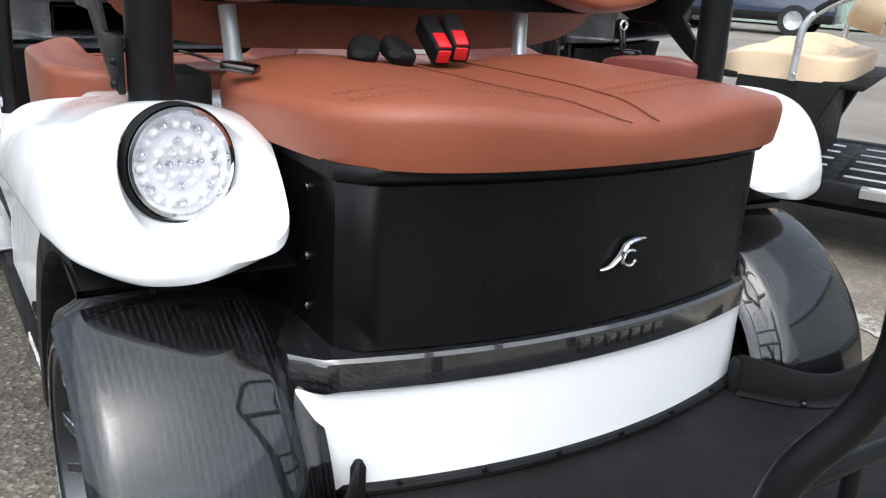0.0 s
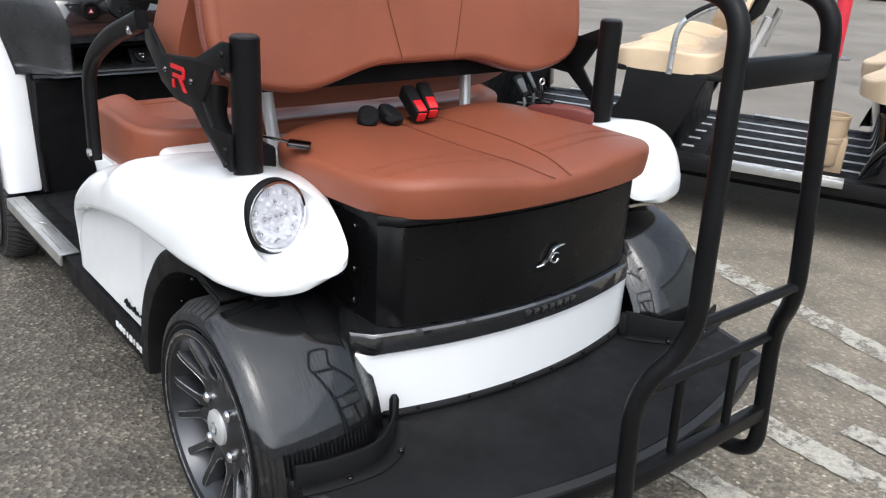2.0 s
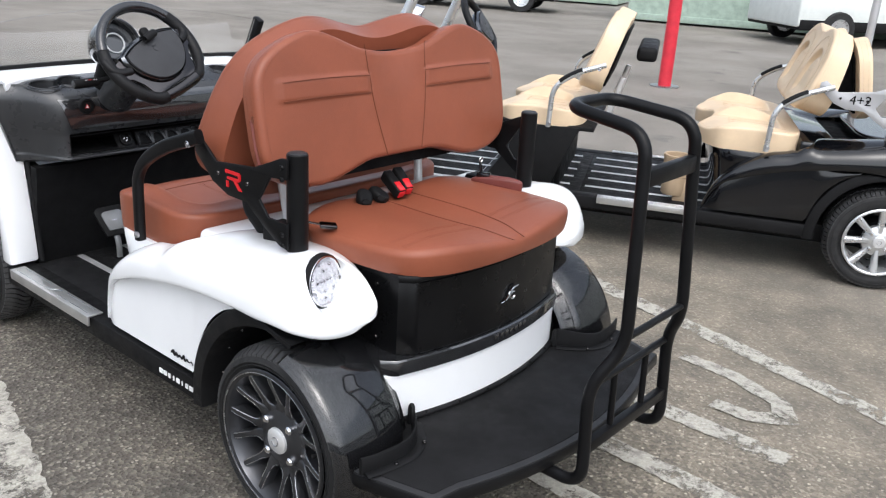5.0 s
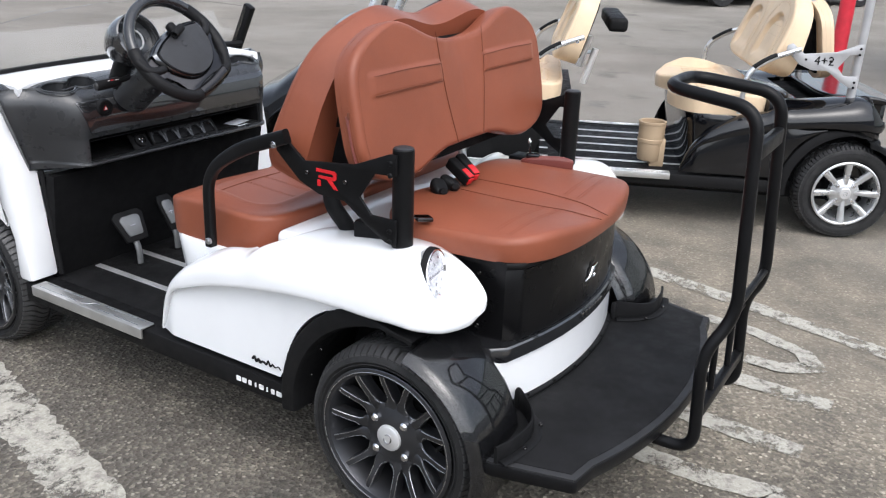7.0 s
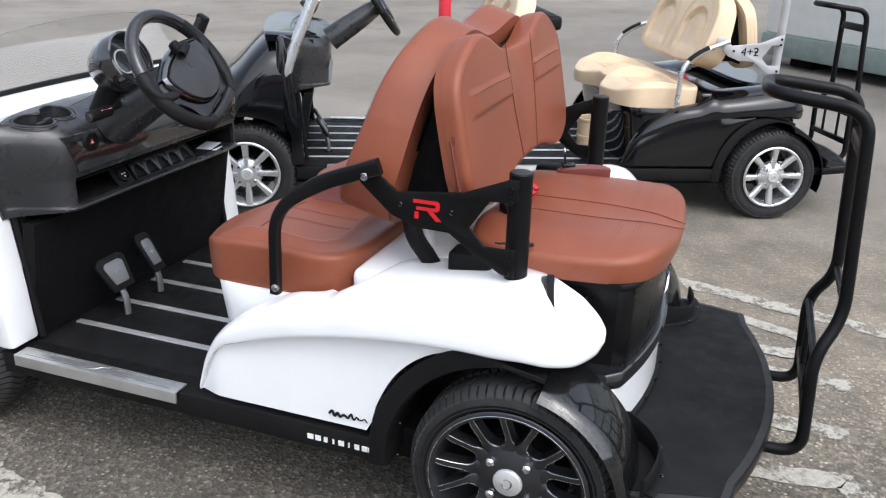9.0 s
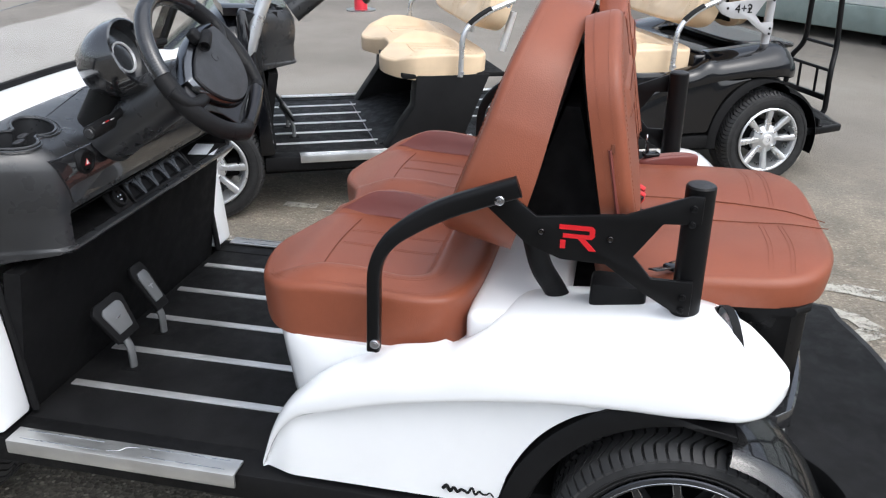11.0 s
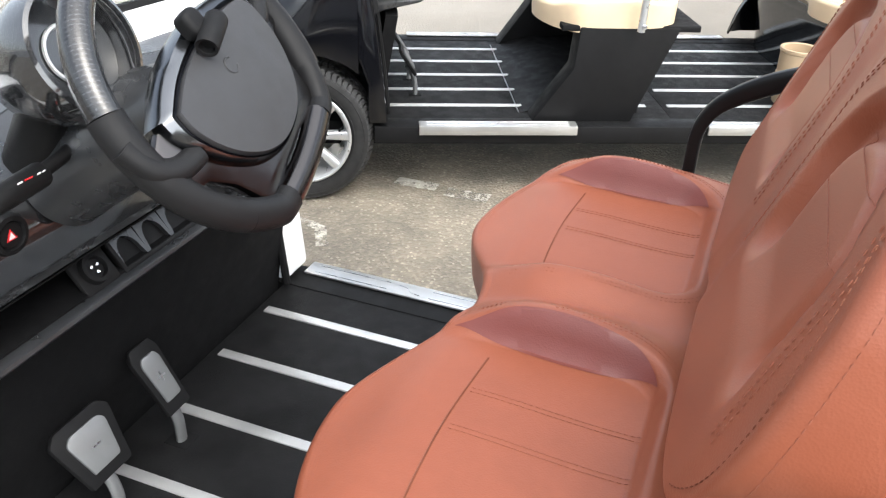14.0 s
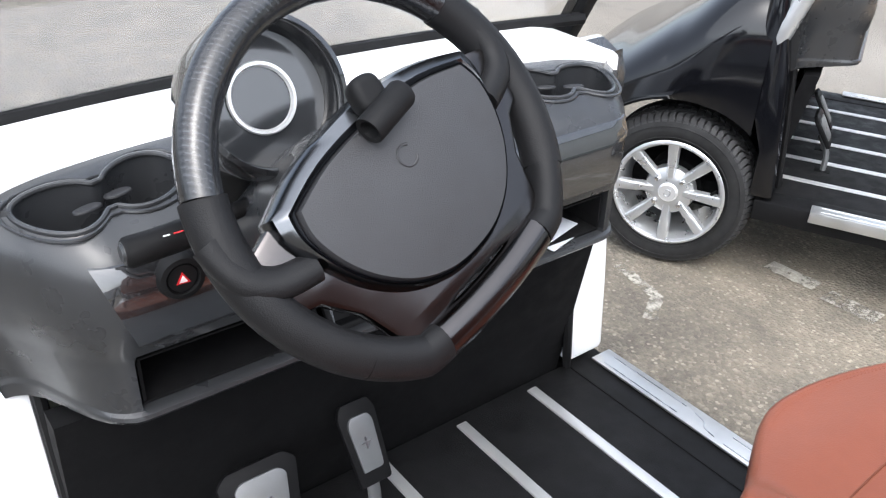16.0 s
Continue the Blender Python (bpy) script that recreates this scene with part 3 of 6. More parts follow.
def scooped(p):
    """The point, set forward where the hollow cuts the tail."""
    if p.y > 0.02:
        return p
    h = hollow_y(p.x, p.z)
    d = (p.y - h) / 0.006
    y = p.y if d > 20 else h + 0.006 * math.log1p(math.exp(d))
    r = math.hypot(p.x - LAMP.x, p.z - LAMP.z)
    share = max(step(0.552, 0.584, p.z), step(0.078, 0.068, r)) * step(0.0, 0.03, along(INNER_X, p.y) - p.x)
    return Vector((p.x, lerp(p.y, y, share), p.z))


def fender_rings():
    rings = []
    ys = [-0.178 + 0.178 * (k / 110) ** 1.6 for k in range(111)] + [0.0128 * k for k in range(1, 65)]
    for y in [v for v in ys if v < 0.815] + [0.818]:
        xo, zc, zt, xi = along(CREST_X, y), along(CREST_Z, y), along(CROWN_Z, y), along(INNER_X, y)
        drop = max(0.0, zt - along(INNER_Z, y)) if y < 0.44 else 0.0
        ring = []
        for k in range(90):
            a = math.pi / 2 * k / 89
            f = math.sin(a) ** 0.92
            ring.append(Vector((xi + (xo - xi) * f, y, zc + (zt - zc) * math.cos(a) ** 0.72 - drop * (1 - f) ** 2)))
        low = 0.29 if y > 0.335 else along(ARCH_Z, y)
        over = step(0.07, 0.14, y)
        if y < 0.08:
            low = zc - 0.012
        low = min(low, zc - 0.012)
        xs = lerp(min(xo + 0.03, lerp(xo, xi, 0.5)), -0.549 + 0.02 * step(0.74, 0.818, y), over)
        ring.append(Vector((lerp(xo, xs, 0.1), y, zc - 0.006)))
        ring.append(Vector((lerp(lerp(xo, xs, 0.33), (xo + xs) / 2, over), y, zc - 0.0105)))
        deep = max(zc - 0.012, along(INNER_Z, y) - 0.016) if y < 0.44 else zc - 0.012
        for k in range(8):
            t = k / 7
            wall = Vector((xs + 0.012 * (1 - t) ** 3 * over, y, lerp(zc - 0.012, low, t)))
            under = Vector((lerp(lerp(xo, xs, 0.4), xi, t), y, lerp(zc - 0.012, deep, t ** 1.25)))
            ring.append(under.lerp(wall, over))
        rings.append(ring)
    return rings


def rear_fender(s, root, paint):
    bm = loft(fender_rings(), True, True)
    for i, v in enumerate(bm.verts):
        if i % 100 < 90 and s < 0:
            v.co = scooped(v.co)
    for v in bm.verts:
        if v.co.y < 0:
            v.co.y *= 0.93
        v.co.z += 0.009 * step(0.06, -0.06, v.co.y) * step(0.6, 0.56, v.co.z)
        if s > 0:
            v.co.x -= WIDER * step(0.4, 0.55, -v.co.x)
    return part("rear_fender", flip(bm, s), paint, root)


def rear_lamp(s, root):
    face = Matrix.Translation(LAMP + Vector((0.001, -0.0005, 0))) @ Matrix.Rotation(radians(-78.4), 4, "Z") @ Matrix.Rotation(radians(-7), 4, "Y") @ Matrix.Scale(0.92, 4)
    dish = part("rear_lamp", flip(moved(lathe([(0.0, -0.012), (0.05, -0.012), (0.058, -0.002), (0.062, 0.004), (0.066, 0.003), (0.068, -0.008)], 48), face), s), LAMP_SILVER, root, "round clear LED rear lamp with chrome rim")
    part("rim_ring", flip(moved(lathe([(0.0585, 0.001), (0.061, 0.0065), (0.065, 0.0065), (0.0665, 0.002)], 48), face), s), CHROME, dish)
    lens = part("lens", flip(moved(lathe([(0.0, 0.008), (0.03, 0.0075), (0.05, 0.005), (0.058, 0.001)], 48), face), s), LENS, dish)
    lens.visible_shadow = False
    # thin black ring drawn for the shadow line at the lamp's edge
    part("shadow_ring", flip(moved(lathe([(0.0672, 0.0045), (0.0695, 0.002), (0.0712, -0.012), (0.0672, -0.012)], 48), face), s), BLACK_PLASTIC, dish)
    for count, r, size in ((20, 0.045, 0.0062), (12, 0.026, 0.0055), (6, 0.013, 0.005), (1, 0.0, 0.005)):
        for k in range(count):
            a = 2 * math.pi * k / count
            bead = lathe([(0.0, -0.001), (size * 0.5, -0.003), (size, -0.008), (size * 1.05, -0.0115)], 10)
            bead.transform(face @ Matrix.Translation((0, r * math.cos(a), r * math.sin(a))))
            part("reflector", flip(bead, s), LAMP_SILVER if k % 3 else CHROME, dish)


def arch_liner(s, root, y0):
    """Black wheel-arch lip and the well behind it."""
    rings = []
    for k in range(25):
        a = radians(lerp(-5, 104, k / 24))
        c, sn = math.cos(a), math.sin(a)
        r0, r1 = lerp(0.338, 0.292, step(62, 98, math.degrees(a))), 0.288
        rings.append([(-0.556, y0 + c * r0, AXLE_Z + sn * r0), (-0.562, y0 + c * (r0 - 0.008), AXLE_Z + sn * (r0 - 0.008)), (-0.562, y0 + c * (r1 + 0.006), AXLE_Z + sn * (r1 + 0.006)),
                      (-0.552, y0 + c * r1, AXLE_Z + sn * r1), (-0.3, y0 + c * r1, AXLE_Z + sn * r1), (-0.3, y0 + c * r0, AXLE_Z + sn * r0)])
    lip = part("wheel_arch", flip(loft(rings), s), BLACK_PLASTIC, root)
    for a in (-6, 12, 30, 48):
        bolt(lip, ((-0.5) * -s, y0 + math.cos(radians(a)) * 0.289, AXLE_Z + math.sin(radians(a)) * 0.289), (0, -math.cos(radians(a)), -math.sin(radians(a))), 0.0045, DARK_CHROME)


def mudguard(s, root, material):
    """The lacquered guard that hugs the rear half of the wheel."""
    rings = []
    for k in range(33):
        a = radians(lerp(104, 198, k / 32))
        c, sn = math.cos(a), math.sin(a)
        ring = []
        n = 26
        for j in range(n + 1):
            t = j / n
            x = lerp(-0.588, -0.34, t)
            r = 0.243 + 0.023 * step(-0.06, 0.1, t) ** 0.9 + 0.012 * math.sin(math.pi * min(1.0, t / 0.9)) - 0.03 * step(0.8, 1.0, t)
            ring.append((x, c * r, AXLE_Z + sn * r))
        rings.append(ring)
    bm = loft(rings, False, False)
    bmesh.ops.solidify(bm, geom=bm.faces[:], thickness=0.004)
    if s > 0:
        bm.transform(Matrix.Translation((-0.008, 0, 0)))
    return part("mudguard", flip(bm, s), material, root, "glossy carbon-weave mudguard" if material is GUARD_CARBON else "")


def rear_box(root, style):
    """The storage box under the back seat, with its curved end panels."""
    def face(z0, z1, grow, name, material, label="", left=-0.322, right=0.326, turn_in=0.022):
        rings = []
        n = 48
        for z in (z0, z0 + 0.004, z1 - 0.004, z1):
            inset = 0.004 if z in (z0, z1) else 0.0
            ring = []
            for k in range(n + 1):
                x = lerp(left, right, k / n)
                y = -0.246 + 0.5 * x * x + turn_in * step(left + 0.027, left, x) + turn_in * step(right - 0.026, right, x)
                ring.append((x * (1 + grow / 0.33), y - grow + inset, z))
            ring += [(right + grow, 0.06, z), (left - grow, 0.06, z)]
            rings.append(ring)
        return part(name, loft(rings), material, root, label)
    upper = face(0.455, 0.645, 0.0, "box_panel", style["box"], "satin black curved rear panel")
    face(0.645, 0.662, 0.006, "seat_tray", BLACK_PLASTIC)
    band = face(0.415, 0.456, 0.012, "trim_band", style["trim"], "carbon trim band with embossed lettering", -0.36)
    face(0.288, 0.418, 0.004, "lower_panel", style["paint"], "", -0.425, 0.338, 0.006)
    face(0.284, 0.297, 0.014, "kick_strip", BLACK_PLASTIC)
    part("box_core", block(-0.33, 0.33, 0.05, 0.4, 0.2, 0.64, 0.004), DARK, root)
    for s in (-1, 1):
        for z in (0.62, 0.54, 0.48):
            bolt(upper, (0.327 if s > 0 else -0.323, -0.102, z), (s, -0.2, 0), 0.006, DARK_CHROME)
    if style["emblem"]:
        # a plain winged mark in chrome and raised bars where the lettering stands
        mark = smoothed([(-0.05, -0.271, 0.52), (-0.03, -0.274, 0.525), (-0.012, -0.275, 0.54), (0.004, -0.275, 0.562), (0.03, -0.275, 0.568), (0.046, -0.274, 0.568)], 5)
        shrink = Matrix.Translation((0, -0.272, 0.538)) @ Matrix.Scale(0.7, 4) @ Matrix.Translation((0, 0.272, -0.538))
        part("emblem", moved(joined(tube(mark, lambda t: 0.0028 + 0.0035 * math.sin(math.pi * t), 8), tube([(0.012 + 0.016 * math.cos(a), -0.275, 0.536 + 0.014 * math.sin(a)) for a in (0.9 + 5.0 * i / 20 for i in range(21))], 0.0042, 8)), Matrix.Translation((0.022, 0.022, 0.002)) @ shrink), CHROME, upper, "small winged chrome emblem")
        for k in range(7):
            x = 0.03 + 0.021 * (k - 3)
            y = -0.258 + 0.52 * x * x - 0.0025
            part("raised_bar", block(x - 0.007, x + 0.007, y - 0.001, y + 0.004, 0.43, 0.447, 0.001), style["trim"], band)


def rear_step(root):
    """The standing platform behind, with rubber top and side upstands."""
    edge = [(-0.552, -0.205), (-0.552, -0.285), (-0.505, -0.468)]
    edge += [(x, -0.558 + 0.43 * x * x - 0.02 * step(0.38, 0.45, abs(x)) * 0) for x in [-0.43 + 0.86 * k / 24 for k in range(25)]]
    edge += [(0.505, -0.468), (0.552, -0.285), (0.552, -0.205)]
    place = Matrix.Translation((0, 0, 0.245))
    deck = part("step_plate", prism(edge, place, 0.036, 0.009), BLACK_COAT, root, "black step platform")
    mat = [(x * 0.965, y * 0.96 if y < -0.23 else y) for x, y in edge]
    part("rubber_top", prism(mat, Matrix.Translation((0, 0, 0.279)), 0.0065, 0.002), RUBBER_MAT, deck, "dull black rubber top")
    part("edge_rim", prism([(x * 0.992, y * 0.992) for x, y in edge], Matrix.Translation((0, 0, 0.277)), 0.006, 0.002), EDGE_RUBBER, deck, "grey rubber edging")
    for s in (-1, 1):
        path = smoothed([(-0.312, -0.222, 0.0), (-0.325, -0.24, 0.0), (-0.365, -0.285, 0.0), (-0.42, -0.31, 0.0), (-0.5, -0.305, 0.0), (-0.55, -0.292, 0.0)], 6)
        rings = []
        for i, p in enumerate(path):
            t = i / (len(path) - 1)
            h = lerp(0.058, 0.042, step(0.1, 0.6, t)) * (0.75 + 0.25 * step(0, 0.06, t))
            rings.append([p + Vector((0, 0.004, 0.285)), p + Vector((0, -0.004, 0.285)), p + Vector((0.0, -0.004, 0.282 + h)), p + Vector((0, -0.002, 0.285 + h)), p + Vector((0, 0.002, 0.285 + h)), p + Vector((0, 0.004, 0.282 + h))])
        up = part("upstand", flip(loft(rings), s), BLACK_PLASTIC, deck)
        part("upstand_end", flip(tube([path[0] + Vector((0, 0, 0.284)), path[0] + Vector((0, 0, 0.33)), path[0] + Vector((0, 0, 0.338))], lambda t: 0.009 - 0.004 * step(0.85, 1.0, t), 12), s), BLACK_PLASTIC, deck)
        foot = [p + Vector((0.004, -0.012, 0.288)) for p in path]
        part("foot_flange", flip(tube(foot, 0.014, 8, 0.25), s), BLACK_PLASTIC, deck)
        bolt(deck, (s * 0.36, -0.31, 0.292), (0, 0, 1), 0.005, DARK_CHROME)
        bolt(deck, (s * 0.47, -0.325, 0.292), (0, 0, 1), 0.005, DARK_CHROME)
    for k in range(6):
        x = -0.26 + 0.104 * k
        bolt(deck, (x, -0.261 + 0.52 * x * x, 0.298), (0, -0.7, 0.7), 0.004, BLACK_COAT)
    return deck


def grab_rail(root):
    """The tubular hand rail behind the platform."""
    r, c = 0.0148, 0.028
    half = [(0.19, -0.5, 0.232), (0.19, -0.624, 0.232), (0.188, -0.61, 0.49), (0.137, -0.66, 0.58), (0.115, -0.632, 1.05), (0.095, -0.42, 1.073)]
    path = [(c - x, y, z) for x, y, z in half] + [(c + x, y, z) for x, y, z in reversed(half)]
    rail = part("grab_rail", tube(filleted(path, 0.058, 8), r, 14), BLACK_COAT, root, "black tubular grab rail with crossbars")
    part("top_bar", block(c - 0.11, c + 0.11, -0.65, -0.626, 0.935, 0.975, 0.006), BLACK_COAT, rail)
    part("cross_bar", tube([(c - 0.13, -0.658, 0.603), (c + 0.13, -0.658, 0.603)], 0.009, 10), BLACK_COAT, rail)
    part("cross_bar", tube([(c - 0.18, -0.612, 0.483), (c + 0.18, -0.612, 0.483)], 0.009, 10), BLACK_COAT, rail)
    part("cross_bar", block(c - 0.185, c + 0.185, -0.63, -0.608, 0.315, 0.345, 0.004), BLACK_COAT, rail)
    for x in (c - 0.075, c + 0.075):
        part("upright", tube([(x, -0.617, 0.33), (x, -0.612, 0.485)], 0.008, 10), BLACK_COAT, rail)


def seat_posts(s, root, style):
    """Seat-back posts with the laser-cut side plates."""
    cx = -0.452
    if style["plate"] is BLACK_COAT:
        part("post_cap", flip(moved(lathe([(0.0, 0.2375), (0.019, 0.237), (0.0225, 0.2352), (0.0225, 0.23)], 28), Matrix.Translation((cx, 0.035, 0.695)) @ Matrix.Rotation(radians(-90), 4, "Y")), s), GREY_PAD, root)
        post = part("post", flip(moved(lathe([(0.0, 0.235), (0.022, 0.235), (0.025, 0.232), (0.0255, 0.0), (0.0, 0.0)], 28), Matrix.Translation((cx, 0.035, 0.695)) @ Matrix.Rotation(radians(-90), 4, "Y")), s), BLACK_COAT, root)
    else:
        post = part("post", flip(tube([(cx, 0.035, 0.69), (cx, 0.035, 1.9)], 0.021, 18), s), style["plate"], root, "silver roof post")
    outline = [(0.36, 0.91), (0.299, 0.863), (0.15, 0.879), (0.05, 0.92), (0.03, 0.92), (0.03, 0.872), (0.09, 0.868), (0.133, 0.805), (0.1, 0.768), (0.03, 0.768), (0.03, 0.705), (0.06, 0.71), (0.115, 0.742), (0.178, 0.786), (0.254, 0.788), (0.314, 0.811), (0.386, 0.874), (0.384, 0.9)]
    place = Matrix(((0, 0, 1, -0.488), (1, 0, 0, 0), (0, 1, 0, style["plate_up"]), (0, 0, 0, 1)))
    plate = part("side_plate", flip(prism(outline, place, 0.008, 0.0015), s), style["plate"], root, style["plate_label"])
    for y, z in ((0.289, 0.837), (0.173, 0.834), (0.045, 0.9), (0.045, 0.872), (0.045, 0.74), (0.045, 0.715)):
        bolt(plate, (s * 0.489, y, z + style["plate_up"]), (s, 0, 0), 0.006, DARK_CHROME if y > 0.1 else BLACK_COAT)
    if style["red_mark"]:
        # a plain bent ribbon shape in red
        a, h = 0.008, 0.004
        zig = [[(0.243, 0.858), (0.188, 0.858), (0.183, 0.853), (0.183, 0.84), (0.188, 0.835), (0.236, 0.835), (0.236, 0.842), (0.192, 0.842), (0.192, 0.85), (0.243, 0.85)],
               [(0.24, 0.83), (0.24, 0.815), (0.231, 0.815), (0.231, 0.83)], [(0.212, 0.836), (0.2, 0.836), (0.179, 0.814), (0.191, 0.814)]]
        for bit in zig:
            part("red_mark", flip(prism(bit, Matrix(((0, 0, 1, -0.4905), (1, 0, 0, 0.016), (0, 1, 0, -0.005), (0, 0, 0, 1))), 0.004), s), RED, plate, "red painted ribbon mark")
    return post


def armrest(s, root, y0, material, r=0.0145):
    low, high = Vector((-0.545, 0.567 + y0, 0.615)), Vector((-0.512, 0.358 + y0, 0.9))
    path = filleted([low + Vector((0, 0.006, -0.014)), (-0.545, 0.568 + y0, 0.8), (-0.53, 0.47 + y0, 0.872), high + Vector((0, -0.03, 0.022))], 0.085, 10)
    if material is BLACK_COAT:
        bar = flat_bar(path, 0.026, lambda t: lerp(0.024, 0.036, step(0.1, 0.8, t)))
    else:
        bar = tube(path, r, 12, 1.1)
    arm = part("armrest", flip(bar, s), material, root)
    if material is not BLACK_COAT:
        part("arm_pad", flip(tube([p + Vector((0, 0, 0.006)) for p in path[9:-3]], 0.0125, 12, 1.0), s), BLACK_PLASTIC, arm, "thin black pad on the arm")
    bolt(arm, (s * (0.545 + r), low.y, low.z + 0.004), (s, 0, 0), 0.009)
    bolt(arm, (s * (0.512 + r), high.y, high.z), (s, 0, 0), 0.009)
    return arm


def bench(root, y0, style, name="seat_cushion"):
    """The front bench: two moulded places on one pad."""
    def rim(a):
        x, y = superoval(0, 0.64, 0.515, 0.236, 6.0)(a)
        if y > 0.62:
            f = (y - 0.62) / 0.242
            y += f * (0.042 * math.cos((abs(x) - 0.26) * math.pi / (0.25 if abs(x) < 0.26 else 0.42)) - 0.036)
        return (x, y)

    def beyond(x, y):
        """Distance outside the sunk seat panel, which is open to the front."""
        a, b = abs(abs(x) - 0.258) - 0.115, 0.57 - y
        return math.hypot(max(a, 0.0), max(b, 0.0)) + min(max(a, b), 0.0) - 0.07

    def top(x, y):
        u = (abs(x) - 0.258) / 0.25
        e = beyond(x, y)
        inner = step(-0.31, -0.21, x) * step(0.06, -0.06, x) + step(0.21, 0.31, x)
        swell = math.sin(math.pi * min(1.0, max(0.0, (0.87 - y) / 0.43))) ** 1.2
        wall = lerp(0.028, 0.042, inner) * swell + 0.012
        h = 0.666 + (wall * step(-0.024, 0.002, e) - (wall - 0.02) * 0.75 * step(0.012, 0.075, e)) * step(0.87, 0.7, y)
        h += 0.008 * (1 - abs(u) ** 3) * step(0.55, 0.72, y) - 0.024 * step(0.77, 0.88, y)
        return h - 0.016 * step(0.1, 0.0, abs(x)) * step(0.66, 0.84, y)

    shape = cushion(rim, top, lambda x, y: 0.58, 0.014, None, 300, 130)
    upper = [v for v in shape.verts if v.co.z > 0.655]
    bmesh.ops.smooth_vert(shape, verts=upper, factor=0.5, use_axis_x=False, use_axis_y=False, use_axis_z=True)
    pad = part(name, moved(shape, Matrix.Translation((0.015, y0, 0))), style["leather"], root, style["seat_label"], True, 60)

    def on(points, dense=8):
        return [(x + 0.015, y + y0, top(x, y) + 0.0008) for x, y in [tuple(p)[:2] for p in smoothed([(*q, 0) for q in points], dense)]]
    for s in (-1, 1):
        c = s * 0.258
        seam(pad, on([(c - 0.178, 0.724), (c - 0.1, 0.731), (c, 0.734), (c + 0.126, 0.727)]), style["thread"], 0.0012, 1)
        for d in (0.055, -0.015):
            for w in (0.0, 0.0075):
                stitches(pad, on([(c + d + w, 0.726), (c + d + w, 0.62), (c + d + w, 0.52)]), style["soft_thread"], 0.006, 0.002, 0.0007)
        for grow in (0.014, 0.021):
            round_ = [(c + q * (0.115 + (0.07 + grow) * math.cos(a)), 0.57 - (0.07 + grow) * math.sin(a)) for q, a in [(-1, radians(8 * k)) for k in range(12)] + [(1, radians(90 - 8 * k)) for k in range(12)]]
            line = [(c - 0.185 - grow, 0.76), (c - 0.185 - grow, 0.64)] + round_ + [(c + 0.185 + grow, 0.66), (c + 0.185 + grow, 0.8)]
            stitches(pad, on(line, 2), style["soft_thread"], 0.004, 0.003, 0.0006)
        for f in (0.974, 0.964):
            hem = [rim(2 * math.pi * k / 200) for k in range(201)]
            hem = [(x * f, 0.64 + (y - 0.64) * (1 - 2.1 * (1 - f))) for x, y in hem if x * s > 0]
            cut = max(range(len(hem)), key=lambda i: math.hypot(hem[i][0] - hem[i - 1][0], hem[i][1] - hem[i - 1][1]))
            stitches(pad, [(x + 0.015, y + y0, top(x, y) + 0.0006) for x, y in hem[cut:] + hem[:cut]], style["soft_thread"], 0.003, 0.0025, 0.0005)
        # the crescent of redder leather on the inner wall of the bolster
        way = [(0.115 + 0.059 * math.cos(radians(a)), 0.57 - 0.059 * math.sin(radians(a)), math.cos(radians(a)), -math.sin(radians(a))) for a in range(62, 0, -4)]
        way += [(0.174, lerp(0.57, 0.79, k / 50), 1.0, 0.0) for k in range(51)]
        band = []
        for k, (px, py, nx, ny) in enumerate(way):
            w = 0.0185 * max(0.0, math.sin(math.pi * (0.01 + 0.985 * k / (len(way) - 1)))) ** 1.1
            row = []
            for j in range(7):
                d = w * lerp(-1, 1, j / 6)
                x, y = c + px + nx * d, py + ny * d
                row.append((x + 0.015 - nx * 0.0015, y + y0 - ny * 0.0015, top(x, y) + 0.0008))
            band.append(row)
        part("bolster_inset", loft(band, False, False), style["inset"], pad)
    return pad


